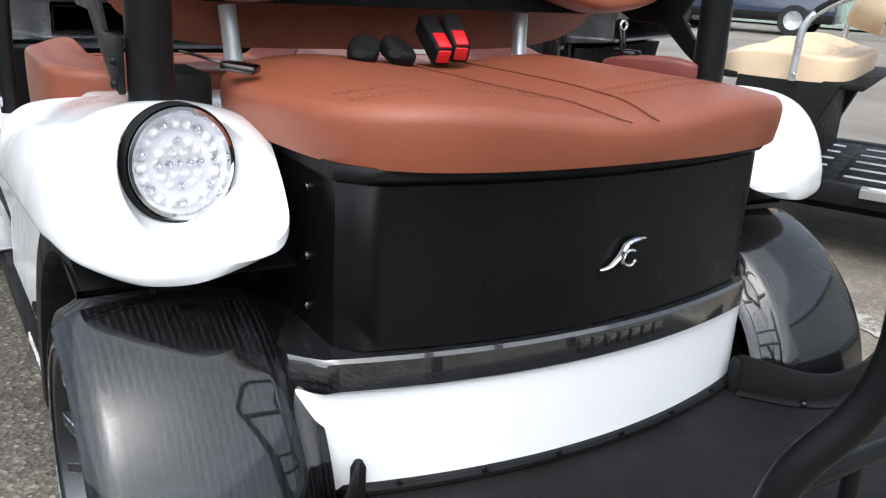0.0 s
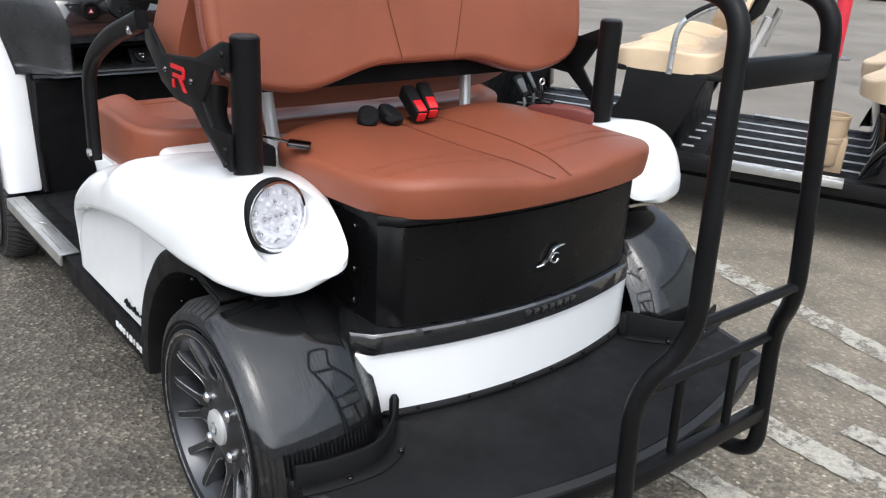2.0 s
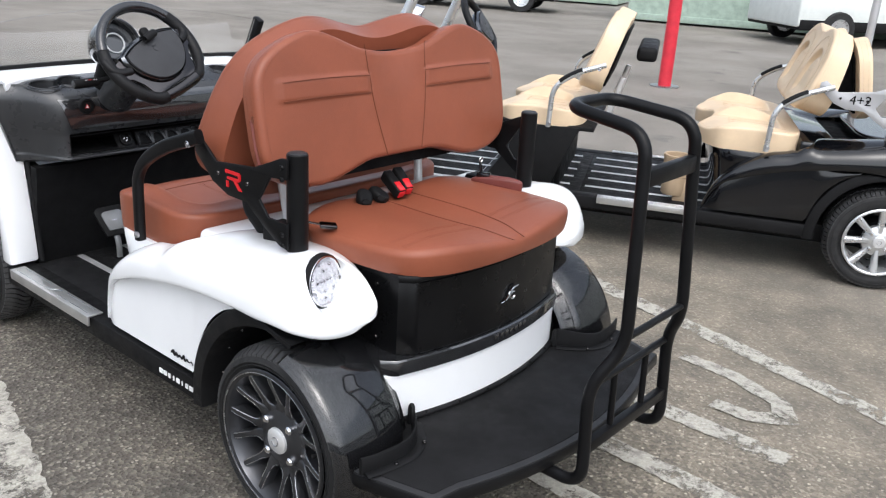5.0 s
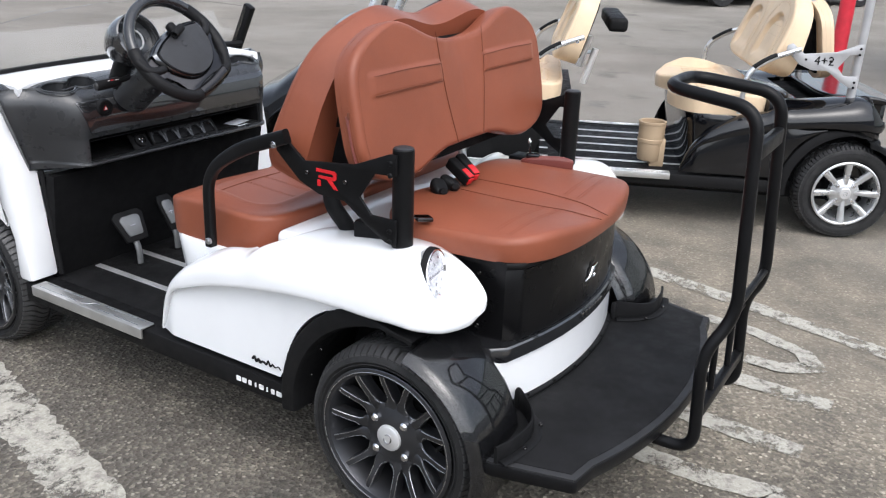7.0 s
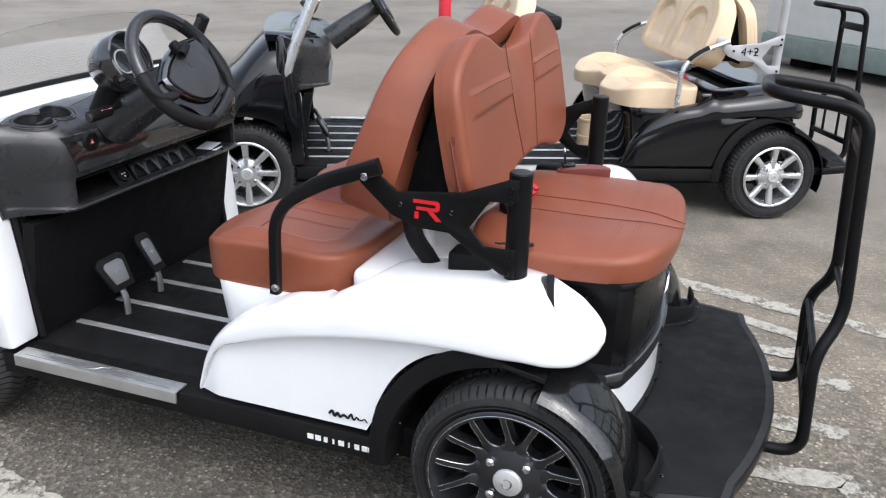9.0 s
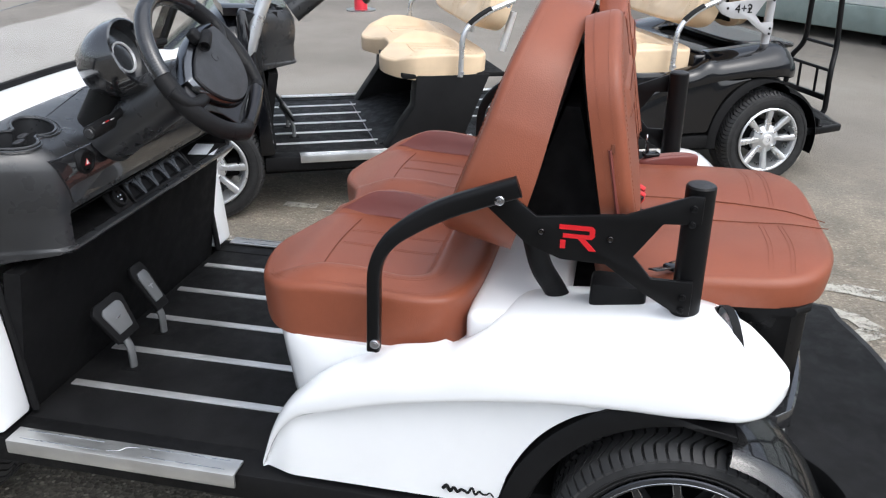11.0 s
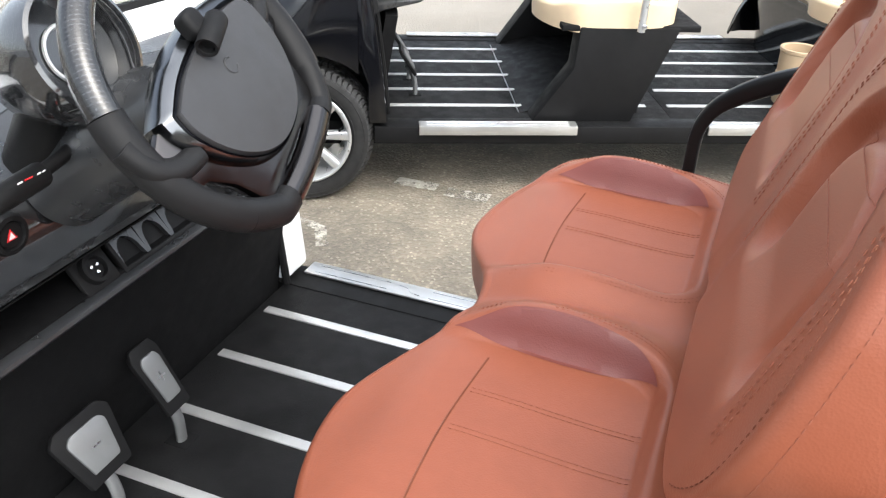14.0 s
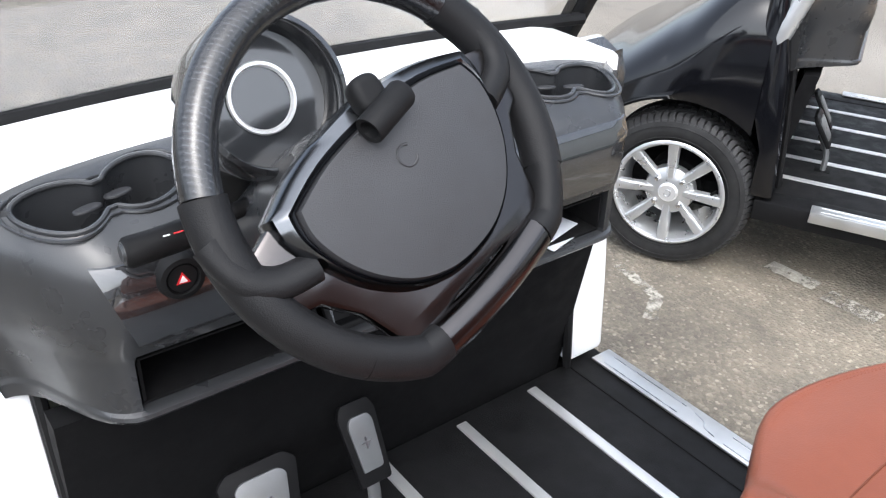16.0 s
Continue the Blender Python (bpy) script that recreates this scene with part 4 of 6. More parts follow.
def back_cushion(root, place, style, facing, name, y_label):
    """A wide two-humped backrest. In its own frame u runs across, v up, and the third axis towards the sitter."""
    def rim(a):
        u, v = superoval(0, 0.0, 0.47, 0.192, 4.8)(a)
        if v > 0:
            v += (v / 0.19) * (0.016 * math.cos((abs(u) - 0.26) * math.pi / 0.26) - 0.006)
            u *= 1 - 0.05 * (v / 0.2) ** 2
        if facing["horseshoe"]:
            u *= 1 - facing["taper"] * step(-0.14, 0.3, v)
            if v < 0:
                v *= style["back_low"]
        else:
            v += (-v / 0.19) * (0.045 * step(0.32, 0.1, abs(u)))
        return (u, v)

    def top(u, v):
        t = (v + 0.19) / 0.38
        thick = lerp(facing["low"], facing["high"], t)
        d = abs(abs(u) - 0.225) / 0.225
        if facing["horseshoe"]:
            # an arched groove round a raised inner lobe
            m = math.hypot(d, max(0.0, (v + 0.035) / 0.19))
            groove = step(0.68, 0.6, m) * step(-0.16, -0.1, v)
            lobe = step(0.52, 0.4, m)
            return thick - 0.019 * groove + 0.015 * groove * lobe + 0.006 * (1 - groove) * step(0.95, 0.75, d)
        tuck = step(0.022, 0.034, v) * step(0.085, 0.073, v) * step(0.1, 0.12, abs(u)) * step(0.42, 0.39, abs(u))
        return thick + 0.006 * tuck + 0.006 * (1 - d * d) - 0.012 * step(0.1, 0.02, abs(u)) * step(0.0, 0.15, v)

    pad = part(name, cushion(rim, top, lambda u, v: -facing["deep"] * step(0.16, -0.12, v), 0.015, place, 176, 60), style["leather"], root, y_label, True, 60)

    def line(points, dense=6):
        pts = [place @ Vector((p.x, p.y, top(p.x, p.y) + 0.0012)) for p in smoothed([(*q, 0) for q in points], dense)]
        seam(pad, pts, style["thread"], 0.0011, 1, "stitching")
    for s in (-1, 1):
        if facing["horseshoe"]:
            c = s * 0.225
            for f in (0.78, 0.82):
                arch = [(c - 0.225 * f, -0.16), (c - 0.225 * f, -0.06)] + [(c - 0.225 * f * math.cos(a), 0.19 * f * math.sin(a)) for a in (math.pi * k / 16 for k in range(17))] + [(c + 0.225 * f, -0.06), (c + 0.225 * f, -0.16)]
                pts = [place @ Vector((p.x, p.y, top(p.x, p.y) + 0.0008)) for p in smoothed([(*q, 0) for q in arch], 2)]
                stitches(pad, pts, style["soft_thread"], 0.0055, 0.0035, 0.0009)
            for v in (0.03, -0.02):
                pts = [place @ Vector((x, v, top(x, v) + 0.0008)) for x in (c + 0.11 * (k / 10 - 1) for k in range(21))]
                stitches(pad, pts, style["soft_thread"], 0.006, 0.002, 0.0007)
        else:
            line([(s * 0.115, 0.15), (s * 0.1, 0.0), (s * 0.068, -0.14)])
            for v in (0.075, 0.03):
                line([(s * 0.11, v - 0.004), (s * 0.25, v), (s * 0.395, v - 0.002)])
    hem = [rim(2 * math.pi * k / 160) for k in range(161)]
    for f, w in ((1.0, 0.021), (0.958, -0.0003)):
        pts = [place @ Vector((u * f + math.copysign(0.0006, u), v * f, top(u * 0.93, v * 0.88) - w)) for u, v in hem]
        stitches(pad, pts, style["thread"] if facing["horseshoe"] and f < 0.99 else style["soft_thread"], 0.005, 0.003, 0.0008)
    if not facing["horseshoe"]:
        pts = [place @ Vector((u * 0.999, v * 0.999, 0.016)) for u, v in hem]
        stitches(pad, pts, style["soft_thread"], 0.005, 0.003, 0.0007)
    return pad


def seat_backs(root, y0, style, rear=True):
    tilt = radians(16.7)
    up = Vector((0, -math.sin(tilt), math.cos(tilt)))
    out = Vector((0, math.cos(tilt), math.sin(tilt)))
    mid = Vector((0.01, 0.3 + y0, 0.985 - style["back_drop"]))
    front = Matrix(((-1, up.x, out.x, mid.x), (0, up.y, out.y, mid.y), (0, up.z, out.z, mid.z), (0, 0, 0, 1)))
    pad = back_cushion(root, front, style, {"low": 0.114, "high": 0.086, "horseshoe": True, "taper": style["taper"], "deep": 0.016 if rear else 0.0}, "front_backrest", style["back_label"])
    shell = [(-0.375, -0.15), (0.375, -0.15), (0.36, 0.1), (0.32, 0.13), (-0.32, 0.13), (-0.36, 0.1)]
    part("shell", prism(shell, front @ Matrix.Translation((0, 0, -0.012)), 0.014, 0.003), DARK, pad)
    if rear:
        wedge = [(0.185 + y0, 0.8), (0.345 + y0, 0.8), (0.272 + y0, 1.02), (0.246 + y0, 1.02)]
        part("back_core", prism(wedge, Matrix(((0, 0, 1, -0.345), (1, 0, 0, 0), (0, 1, 0, 0), (0, 0, 0, 1))), 0.69, 0.003), DARK, pad)
        lean = radians(11)
        up = Vector((0, math.sin(lean), math.cos(lean)))
        out = Vector((0, -math.cos(lean), math.sin(lean)))
        mid = Vector((0.008, 0.216 + y0, 0.98 - style["back_drop"]))
        back = Matrix(((1, up.x, out.x, mid.x), (0, up.y, out.y, mid.y), (0, up.z, out.z, mid.z), (0, 0, 0, 1)))
        pad2 = back_cushion(root, back, style, {"low": 0.056, "high": 0.058, "horseshoe": False, "deep": 0.0}, "rear_backrest", style["rear_back_label"])
        part("shell", prism(shell, back @ Matrix.Translation((0, 0, -0.012)), 0.014, 0.003), DARK, pad2)
        if style["zip"]:
            p = back @ Vector((-0.469, -0.03, 0.028))
            part("zip_line", tube([back @ Vector((-0.4565, -0.155, 0.028)), back @ Vector((-0.4655, -0.08, 0.028)), back @ Vector((-0.468, -0.005, 0.028))], 0.0075, 8, 0.5), TAN_DEEP, pad2)
            part("zip_teeth", tube([back @ Vector((-0.4605, -0.152, 0.028)), back @ Vector((-0.4695, -0.08, 0.028)), back @ Vector((-0.472, -0.01, 0.028))], 0.002, 6), THREAD, pad2)
            part("zip_pull", block(p.x - 0.004, p.x + 0.002, p.y - 0.003, p.y + 0.003, p.z + 0.018, p.z + 0.034, 0.001), THREAD, pad2)


def rear_seat(root, style):
    """The rear-facing bench cushion with its rounded front."""
    def rim(a):
        x, y = superoval(0.011, -0.032, 0.366, 0.24, 5.0)(a)
        if y < -0.1:
            y += 0.06 * (-0.1 - y) / 0.208 * ((x / 0.4) ** 2 - 0.06)
        return (x * (1 - (0.075 if x < 0 else 0.025) * step(0.08, -0.27, y)), y)

    def top(x, y):
        return 0.727 - 0.012 * step(-0.18, -0.3, y) - 0.02 * (abs(x) / 0.4) ** 4 + 0.008 * math.cos((abs(x) - 0.22) * math.pi / 0.22)

    pad = part("rear_seat_cushion", cushion(rim, top, lambda x, y: 0.66, 0.02, None, 176, 40), style["leather"], root, style["rear_label"], True, 60)

    def line(points, dense=6):
        seam(pad, [(p.x, p.y, top(p.x, p.y) + 0.0012) for p in smoothed([(*q, 0) for q in points], dense)], style["thread"], 0.0011, 1, "stitching")
    for s in (-1, 1):
        line([(s * 0.055, 0.18), (s * 0.06, -0.05), (s * 0.04, -0.2), (s * 0.02, -0.28)])
    for s in (-1, 1):
        for y in (-0.17, -0.13):
            for w in (0.0, 0.008):
                stitches(pad, [(p.x, p.y, top(p.x, p.y) + 0.0008) for p in smoothed([(s * 0.06, y - w, 0), (s * 0.2, y - w, 0), (s * 0.31, y + 0.01 - w, 0)], 6)], style["soft_thread"], 0.006, 0.002, 0.0007)
    hoop = [rim(2 * math.pi * k / 100) for k in range(100)]
    for f in (0.93, 0.912):
        loop = [(0.008 + (x - 0.008) * f, -0.05 + (y + 0.05) * (1 - 1.4 * (1 - f))) for x, y in hoop if y < 0.16]
        k = max(range(len(loop)), key=lambda i: math.hypot(loop[i][0] - loop[i - 1][0], loop[i][1] - loop[i - 1][1]))
        loop = loop[k:] + loop[:k]
        stitches(pad, [(x, y, top(x, y) + (0.0008 if f < 0.88 else -0.0005)) for x, y in loop], style["soft_thread"], 0.006, 0.003, 0.0009)
    for s in (-1, 1):
        # a rolled grip with its clip at one side, a belt tongue at the other
        if s > 0:
            part("grip_roll", flip(moved(cushion(superoval(0, 0, 0.018, 0.08, 2.6), lambda x, y: 0.014 - 0.006 * math.cos(math.pi * min(1.0, abs(x) / 0.018)), lambda x, y: -0.02, 0.007, None, 48, 6, 4), pose(-0.325, 0.045, 0.73, -3, 0, -21)), s), style["inset"], pad, "rolled leather grip")
        if s > 0:
            clip = part("strap_clip", joined(moved(block(-0.014, 0.014, -0.02, 0.02, 0.0, 0.013, 0.004), pose(0.318, 0.09, 0.738, 0, 0, 20)), moved(block(-0.008, 0.008, -0.003, 0.003, 0.0, 0.04, 0.002), pose(0.318, 0.098, 0.742, -10, 0, 20))), BLACK_GLOSS, pad, "glossy black strap clip standing up")
            part("clip_eye", tube([(0.318 + 0.007 * math.cos(a), 0.104, 0.788 + 0.007 * math.sin(a)) for a in (2 * math.pi * k / 16 for k in range(16))], 0.002, 6, 1.0, True), CHROME, clip)
        else:
            part("belt_tongue", joined(moved(block(-0.01, 0.01, -0.04, 0.04, -0.0015, 0.0015, 0.001), pose(-0.37, 0.07, 0.738, 12, 8, 55)), moved(block(-0.016, 0.016, -0.022, 0.02, -0.004, 0.006, 0.003), pose(-0.345, 0.05, 0.731, 6, 0, 55))), DARK_CHROME, pad, "dark metal belt tongue lying on the seat")
    return pad


def seat_pod(root, y0, style, front=0.83):
    """The body under the front bench."""
    rings = []
    for z, f, w in ((0.24, front - 0.085, 0.49), (0.3, front - 0.08, 0.492), (0.42, front - 0.05, 0.5), (0.52, front - 0.018, 0.507), (0.576, front - 0.004, 0.511), (0.582, front - 0.008, 0.507)):
        ring = []
        for k in range(64):
            x, y = superoval(0, (front + 0.33) / 2 - 0.02, w, (f - 0.31) / 2, 6.0)(2 * math.pi * k / 64)
            ring.append((x, y + y0, z))
        rings.append(ring)
    part("seat_pod", loft(rings), style["paint"], root)
    if y0 == 0.0:
        part("body_bridge", block(-0.47, 0.47, 0.235, 0.42, 0.48, 0.656, 0.02, 4), style["paint"], root)
    tray = [superoval(0.01, (front + 0.4) / 2 - 0.02 + y0, 0.49, (front - 0.47) / 2, 6.0)(2 * math.pi * k / 64) for k in range(64)]
    part("seat_tray", prism(tray, Matrix.Translation((0, 0, 0.572)), 0.02, 0.004), BLACK_PLASTIC, root)


def belts(root):
    """Buckles and stalks between the seats."""
    for x, a in ((-0.125, -35), (-0.07, 10)):
        stalk = tube(filleted([(x + 0.02, 0.19, 0.69), (x, 0.16, 0.735), (x - 0.03, 0.11, 0.742)], 0.04), 0.011, 8, 0.6)
        part("belt_stalk", joined(stalk, moved(cushion(superoval(0, 0, 0.022, 0.03, 2.6), lambda u, v: 0.012, lambda u, v: -0.012, 0.009, None, 32, 4, 4), pose(x - 0.01, 0.14, 0.742, 25, 8, a))), BLACK_PLASTIC, root)
    for x, lift, a in ((-0.016, 0.0, -8), (0.018, 0.004, -16)):
        m = pose(x, 0.14, 0.752 + lift, 30, 0, a) @ Matrix.Scale(0.9, 4)
        b = part("buckle", moved(block(-0.016, 0.016, -0.035, 0.06, -0.018, 0.018, 0.006, 3), m), BLACK_PLASTIC, root, "black belt buckle with red button")
        part("release_button", moved(block(-0.011, 0.011, -0.0375, -0.03, -0.01, 0.013, 0.002), m), RED, b)
        part("button_face", moved(block(-0.011, 0.011, -0.034, 0.004, 0.016, 0.0205, 0.002), m), RED, b)
    for s in (-1, 1):
        part("back_stay", flip(tube(filleted([(-0.26, 0.3, 0.66), (-0.265, 0.31, 0.72), (-0.27, 0.32, 0.79)], 0.05), 0.0135, 12), s), ALUMINIUM, root, "grey seat-back stay")
    part("cable_hose", tube(smoothed([(-0.375, 0.315, 0.79), (-0.388, 0.295, 0.73), (-0.372, 0.27, 0.68), (-0.36, 0.25, 0.64)], 6), 0.021, 14), BLACK_PLASTIC, root, "ribbed black hose")
    part("belt_reel", block(-0.43, -0.36, 0.1, 0.2, 0.66, 0.72, 0.01), BLACK_PLASTIC, root)
    part("belt_reel", block(0.36, 0.43, 0.1, 0.2, 0.66, 0.72, 0.01), BLACK_PLASTIC, root)


def sill(s, root, y_a, y_b):
    """Side rail with its bright tread plate."""
    plate = part("tread_plate", flip(joined(block(-0.568, -0.52, y_a, y_b, 0.277, 0.283, 0.002), block(-0.571, -0.563, y_a, y_b, 0.25, 0.2825, 0.002)), s), TREAD_METAL, root, "brushed aluminium tread plate")
    for x in (-0.529, -0.557):
        for f0, f1 in ((0.05, 0.4), (0.6, 0.95)):
            part("pressed_line", flip(tube([(x, lerp(y_a, y_b, f0), 0.2832), (x, lerp(y_a, y_b, f1), 0.2832)], 0.0009, 6), s), EDGE, plate)
    mid = (y_a + y_b) / 2
    part("pressed_mark", flip(tube(smoothed([(-0.531, mid - 0.03, 0.2832), (-0.536, mid - 0.006, 0.2832), (-0.549, mid + 0.006, 0.2832), (-0.555, mid + 0.03, 0.2832)], 5), 0.001, 6), s), EDGE, plate)


def floor_pan(root, y_a, y_b, xs, material=None):
    """Rubber floor with bright wear strips along it."""
    pan = part("floor_mat", block(-0.522, 0.522, y_a, y_b, 0.262, 0.272, 0.003), RUBBER_MAT, root, "black rubber floor mat")
    for x in xs:
        part("wear_strip", block(x - 0.011, x + 0.011, y_a + 0.06, y_b - 0.02, 0.268, 0.2755, 0.0015, 2), STRIP, pan)
    return pan


def chassis(root, y_end):
    part("chassis", block(-0.46, 0.46, -0.12, y_end, 0.17, 0.26, 0.01), DARK, root)


def dashboard(root, y0, style):
    """Dash moulding with its open shelf; stations run across the cart."""
    def section(x):
        ax = abs(x)
        back = 0.16 * step(0.37, 0.55, ax)
        deep = 0.2 if ax <= 0.372 else 0.0
        reach = 0.0
        for c in (0.303, 0.395):
            reach = max(reach, math.sqrt(max(0.0, 0.047 ** 2 - (ax - c) ** 2)))
        if 0.303 < ax < 0.395:
            reach = max(reach, 0.026)
        bowl = 0.085 if reach > 0.0 else 0.0
        yc = 1.374 - 0.25 * (ax - 0.35)
        low = 0.012 * step(0.4, 0.54, ax)
        pts = [(1.49, 0.90), (1.475, 0.902), (1.46, 0.902), (yc + reach + 0.002, 0.8925 + (reach + yc - 1.386) * 0.17), (yc + reach, 0.8925 - bowl), (yc - reach, 0.8925 - bowl), (yc - reach - 0.002, 0.8925 + (yc - reach - 1.386) * 0.17), (1.305, 0.872), (1.286, 0.857), (1.275, 0.835), (1.272, 0.79), (1.276, 0.748),
               (1.28, 0.738), (1.28 + deep, 0.73), (1.28 + deep, 0.668), (1.279, 0.664), (1.273, 0.661), (1.271, 0.656), (1.276, 0.65 - low), (1.33, 0.64 - low), (1.49, 0.62)]
        return [(x * (1 - 0.11 * step(0.87, 0.64, z) * step(0.38, 0.54, ax)), y + y0 + back * (1.5 - y) / 0.24, z) for y, z in pts]
    xs = sorted([-0.552, -0.548, -0.54, -0.525, -0.5, -0.47, -0.455, -0.374, -0.371, -0.35, -0.23, -0.1] + [c + 0.04705 * math.cos(math.pi * k / 14) for c in (-0.303, -0.395) for k in range(15) if abs(c + 0.04705 * math.cos(math.pi * k / 14) + 0.349) > 0.002])
    xs = xs + [0.0] + [-x for x in reversed(xs)]
    dash = part("dashboard", loft([section(x) for x in xs]), DASH_PLASTIC, root, "dark grey dashboard with open shelf", True, 35)
    if not style["detail"]:
        part("cup_tray", joined(*[ring_at(x, 1.405 + y0, 0.893, 0.036) for x in (-0.39, -0.3)]), BLACK_PLASTIC, dash)
        part("tray_floor", block(-0.455, 0.455, 1.35 + y0, 1.462 + y0, 0.8, 0.878, 0.0), BLACK_PLASTIC, dash)
        return dash
    trim = []
    for k in range(41):
        x = lerp(-0.4, 0.4, k / 40)
        row = []
        for y, z in ((1.287, 0.853), (1.2755, 0.835), (1.273, 0.79), (1.276, 0.756), (1.284, 0.756), (1.284, 0.79), (1.286, 0.835), (1.295, 0.855)):
            at_x = x * (1 - 0.8 * (0.856 - z))
            b = 0.16 * step(0.37, 0.55, abs(at_x))
            row.append((at_x, y + y0 + b * (1.5 - y) / 0.24 - 0.006, z))
        trim.append(row)
    part("carbon_trim", loft(trim), CARBON, dash, "carbon trim strip across the dash")
    for s in (-1, 1):
        rim = []
        for k in range(72):
            a = 2 * math.pi * k / 72
            c, sn = math.cos(a), math.sin(a)
            r = max(0.027, 0.046 * abs(c) + math.sqrt(max(0.0, 0.048 ** 2 - (0.046 * sn) ** 2)))
            x, dy = -0.349 + r * c, r * sn
            y = 1.374 - 0.25 * (abs(x) - 0.35) + dy
            b = 0.16 * step(0.37, 0.55, abs(x))
            rim.append(Vector((x, y + y0 + b * (1.5 - y) / 0.24, 0.8935 + (y - 1.386) * 0.17)))
        lip = part("cup_tray", flip(tube(rim, 0.0034, 8, 1.0, True), s), DASH_PLASTIC, dash)
        mid = sum(rim, Vector()) / 72
        part("tray_lip", flip(tube([p + (p - mid).normalized() * 0.011 + Vector((0, 0, -0.0012)) for p in rim], 0.0022, 6, 1.0, True), s), DASH_PLASTIC, lip)
        for c in (-0.02, 0.02):
            part("grip_tab", flip(moved(cushion(superoval(0, 0, 0.017, 0.011, 2.4), lambda x, y: 0.004, lambda x, y: 0.0, 0.003, None, 24, 3, 2), Matrix.Translation(mid) @ pose(c, 0.004 + 0.5 * c, -0.014, -10, 0, 20)), s), GREY_PAD, lip)
    # near-black sheets added on the shelf's inner faces so the recess stays dark
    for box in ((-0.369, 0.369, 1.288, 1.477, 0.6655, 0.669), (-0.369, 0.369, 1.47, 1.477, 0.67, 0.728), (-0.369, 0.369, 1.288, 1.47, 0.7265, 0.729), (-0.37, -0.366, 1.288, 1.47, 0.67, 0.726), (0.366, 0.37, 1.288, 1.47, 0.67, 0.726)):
        part("shelf_dark_sheet", block(box[0], box[1], box[2] + y0, box[3] + y0, box[4], box[5], 0.0), DARK, dash, "black sheet added to darken the open shelf")
    hz = Vector((-0.313, 1.269 + y0, 0.828))
    turn = Matrix.Translation(hz) @ Matrix.Rotation(radians(-92), 4, "Z") @ Matrix.Scale(0.88, 4)
    button = part("hazard_button", moved(lathe([(0.0, 0.006), (0.018, 0.006), (0.0195, 0.003), (0.0215, 0.009), (0.0275, 0.008), (0.031, 0.001), (0.031, -0.01)], 32), turn), BLACK_PLASTIC, dash, "round black hazard switch")
    part("triangle", moved(prism([(-0.009, -0.007), (0.009, -0.007), (0.0, 0.009)], Matrix(((0, 0, 1, 0.0055), (1, 0, 0, 0), (0, 1, 0, 0), (0, 0, 0, 1))), 0.0015), turn), RED, button)
    part("triangle_core", moved(prism([(-0.0055, -0.005), (0.0055, -0.005), (0.0, 0.005)], Matrix(((0, 0, 1, 0.0062), (1, 0, 0, 0), (0, 1, 0, 0), (0, 0, 0, 1))), 0.0015), turn), WHITE_MARK, button)
    # charger socket and the moulded can rack below the shelf lip
    tray = pose(0, 1.308 + y0, 0.686, -38, 0, 0)
    socket = part("charge_socket", moved(joined(block(-0.2, -0.132, -0.006, 0.004, -0.031, 0.031, 0.005), moved(lathe([(0.0, 0.004), (0.015, 0.004), (0.0165, 0.012), (0.022, 0.011), (0.024, 0.0)], 28), Matrix.Translation((-0.166, -0.004, 0)) @ Matrix.Rotation(radians(-90), 4, "Z"))), tray), BLACK_PLASTIC, dash, "black charging socket with three pins")
    for k in range(3):
        a = 2 * math.pi * k / 3 + 0.5
        bolt(socket, tray @ Vector((-0.166 + 0.0065 * math.cos(a), -0.009, 0.0065 * math.sin(a))), tray.to_3x3() @ Vector((0, -1, 0)), 0.0034, CHROME, "pin")
    frame_bars = [block(-0.124, 0.164, -0.006, 0.004, z - 0.004, z + 0.004, 0.002) for z in (-0.028, 0.028)] + [block(x - 0.004, x + 0.004, -0.006, 0.004, -0.028, 0.028, 0.002) for x in (-0.12, 0.16)]
    rack = part("switch_rack", moved(joined(*frame_bars, block(-0.12, 0.16, 0.006, 0.012, -0.028, 0.028, 0.0)), tray), BLACK_PLASTIC, dash, "empty black switch rack with pointed dividers")
    for k in range(5):
        x = -0.12 + 0.28 * (k + 0.5) / 5
        cup = [(x - 0.024, -0.026)] + [(x + 0.021 * math.cos(a), -0.012 + 0.03 * math.sin(a)) for a in (math.pi * (1 - q / 10) for q in range(11))] + [(x + 0.024, -0.026), (x + 0.0285, -0.026), (x + 0.0265, 0.02), (x + 0.0225, 0.026), (x - 0.0225, 0.026), (x - 0.0265, 0.02), (x - 0.0285, -0.026)]
        part("divider", moved(prism(cup, Matrix(((1, 0, 0, 0), (0, 0, 1, -0.003), (0, 1, 0, 0), (0, 0, 0, 1))), 0.008), tray), DASH_PLASTIC, rack)
    part("paper_slip", moved(block(-0.05, 0.05, -0.035, 0.035, -0.0006, 0.0006, 0.0), pose(0.3, 1.32 + y0, 0.669, 2, 0, 14)), plain("folded_paper", (0.6, 0.63, 0.68), 0.6), dash)
    return dash


def ring_at(x, y, z, r):
    return tube([(x + r * math.cos(a), y + r * math.sin(a), z) for a in (2 * math.pi * k / 28 for k in range(28))], 0.0045, 6, 1.0, True)


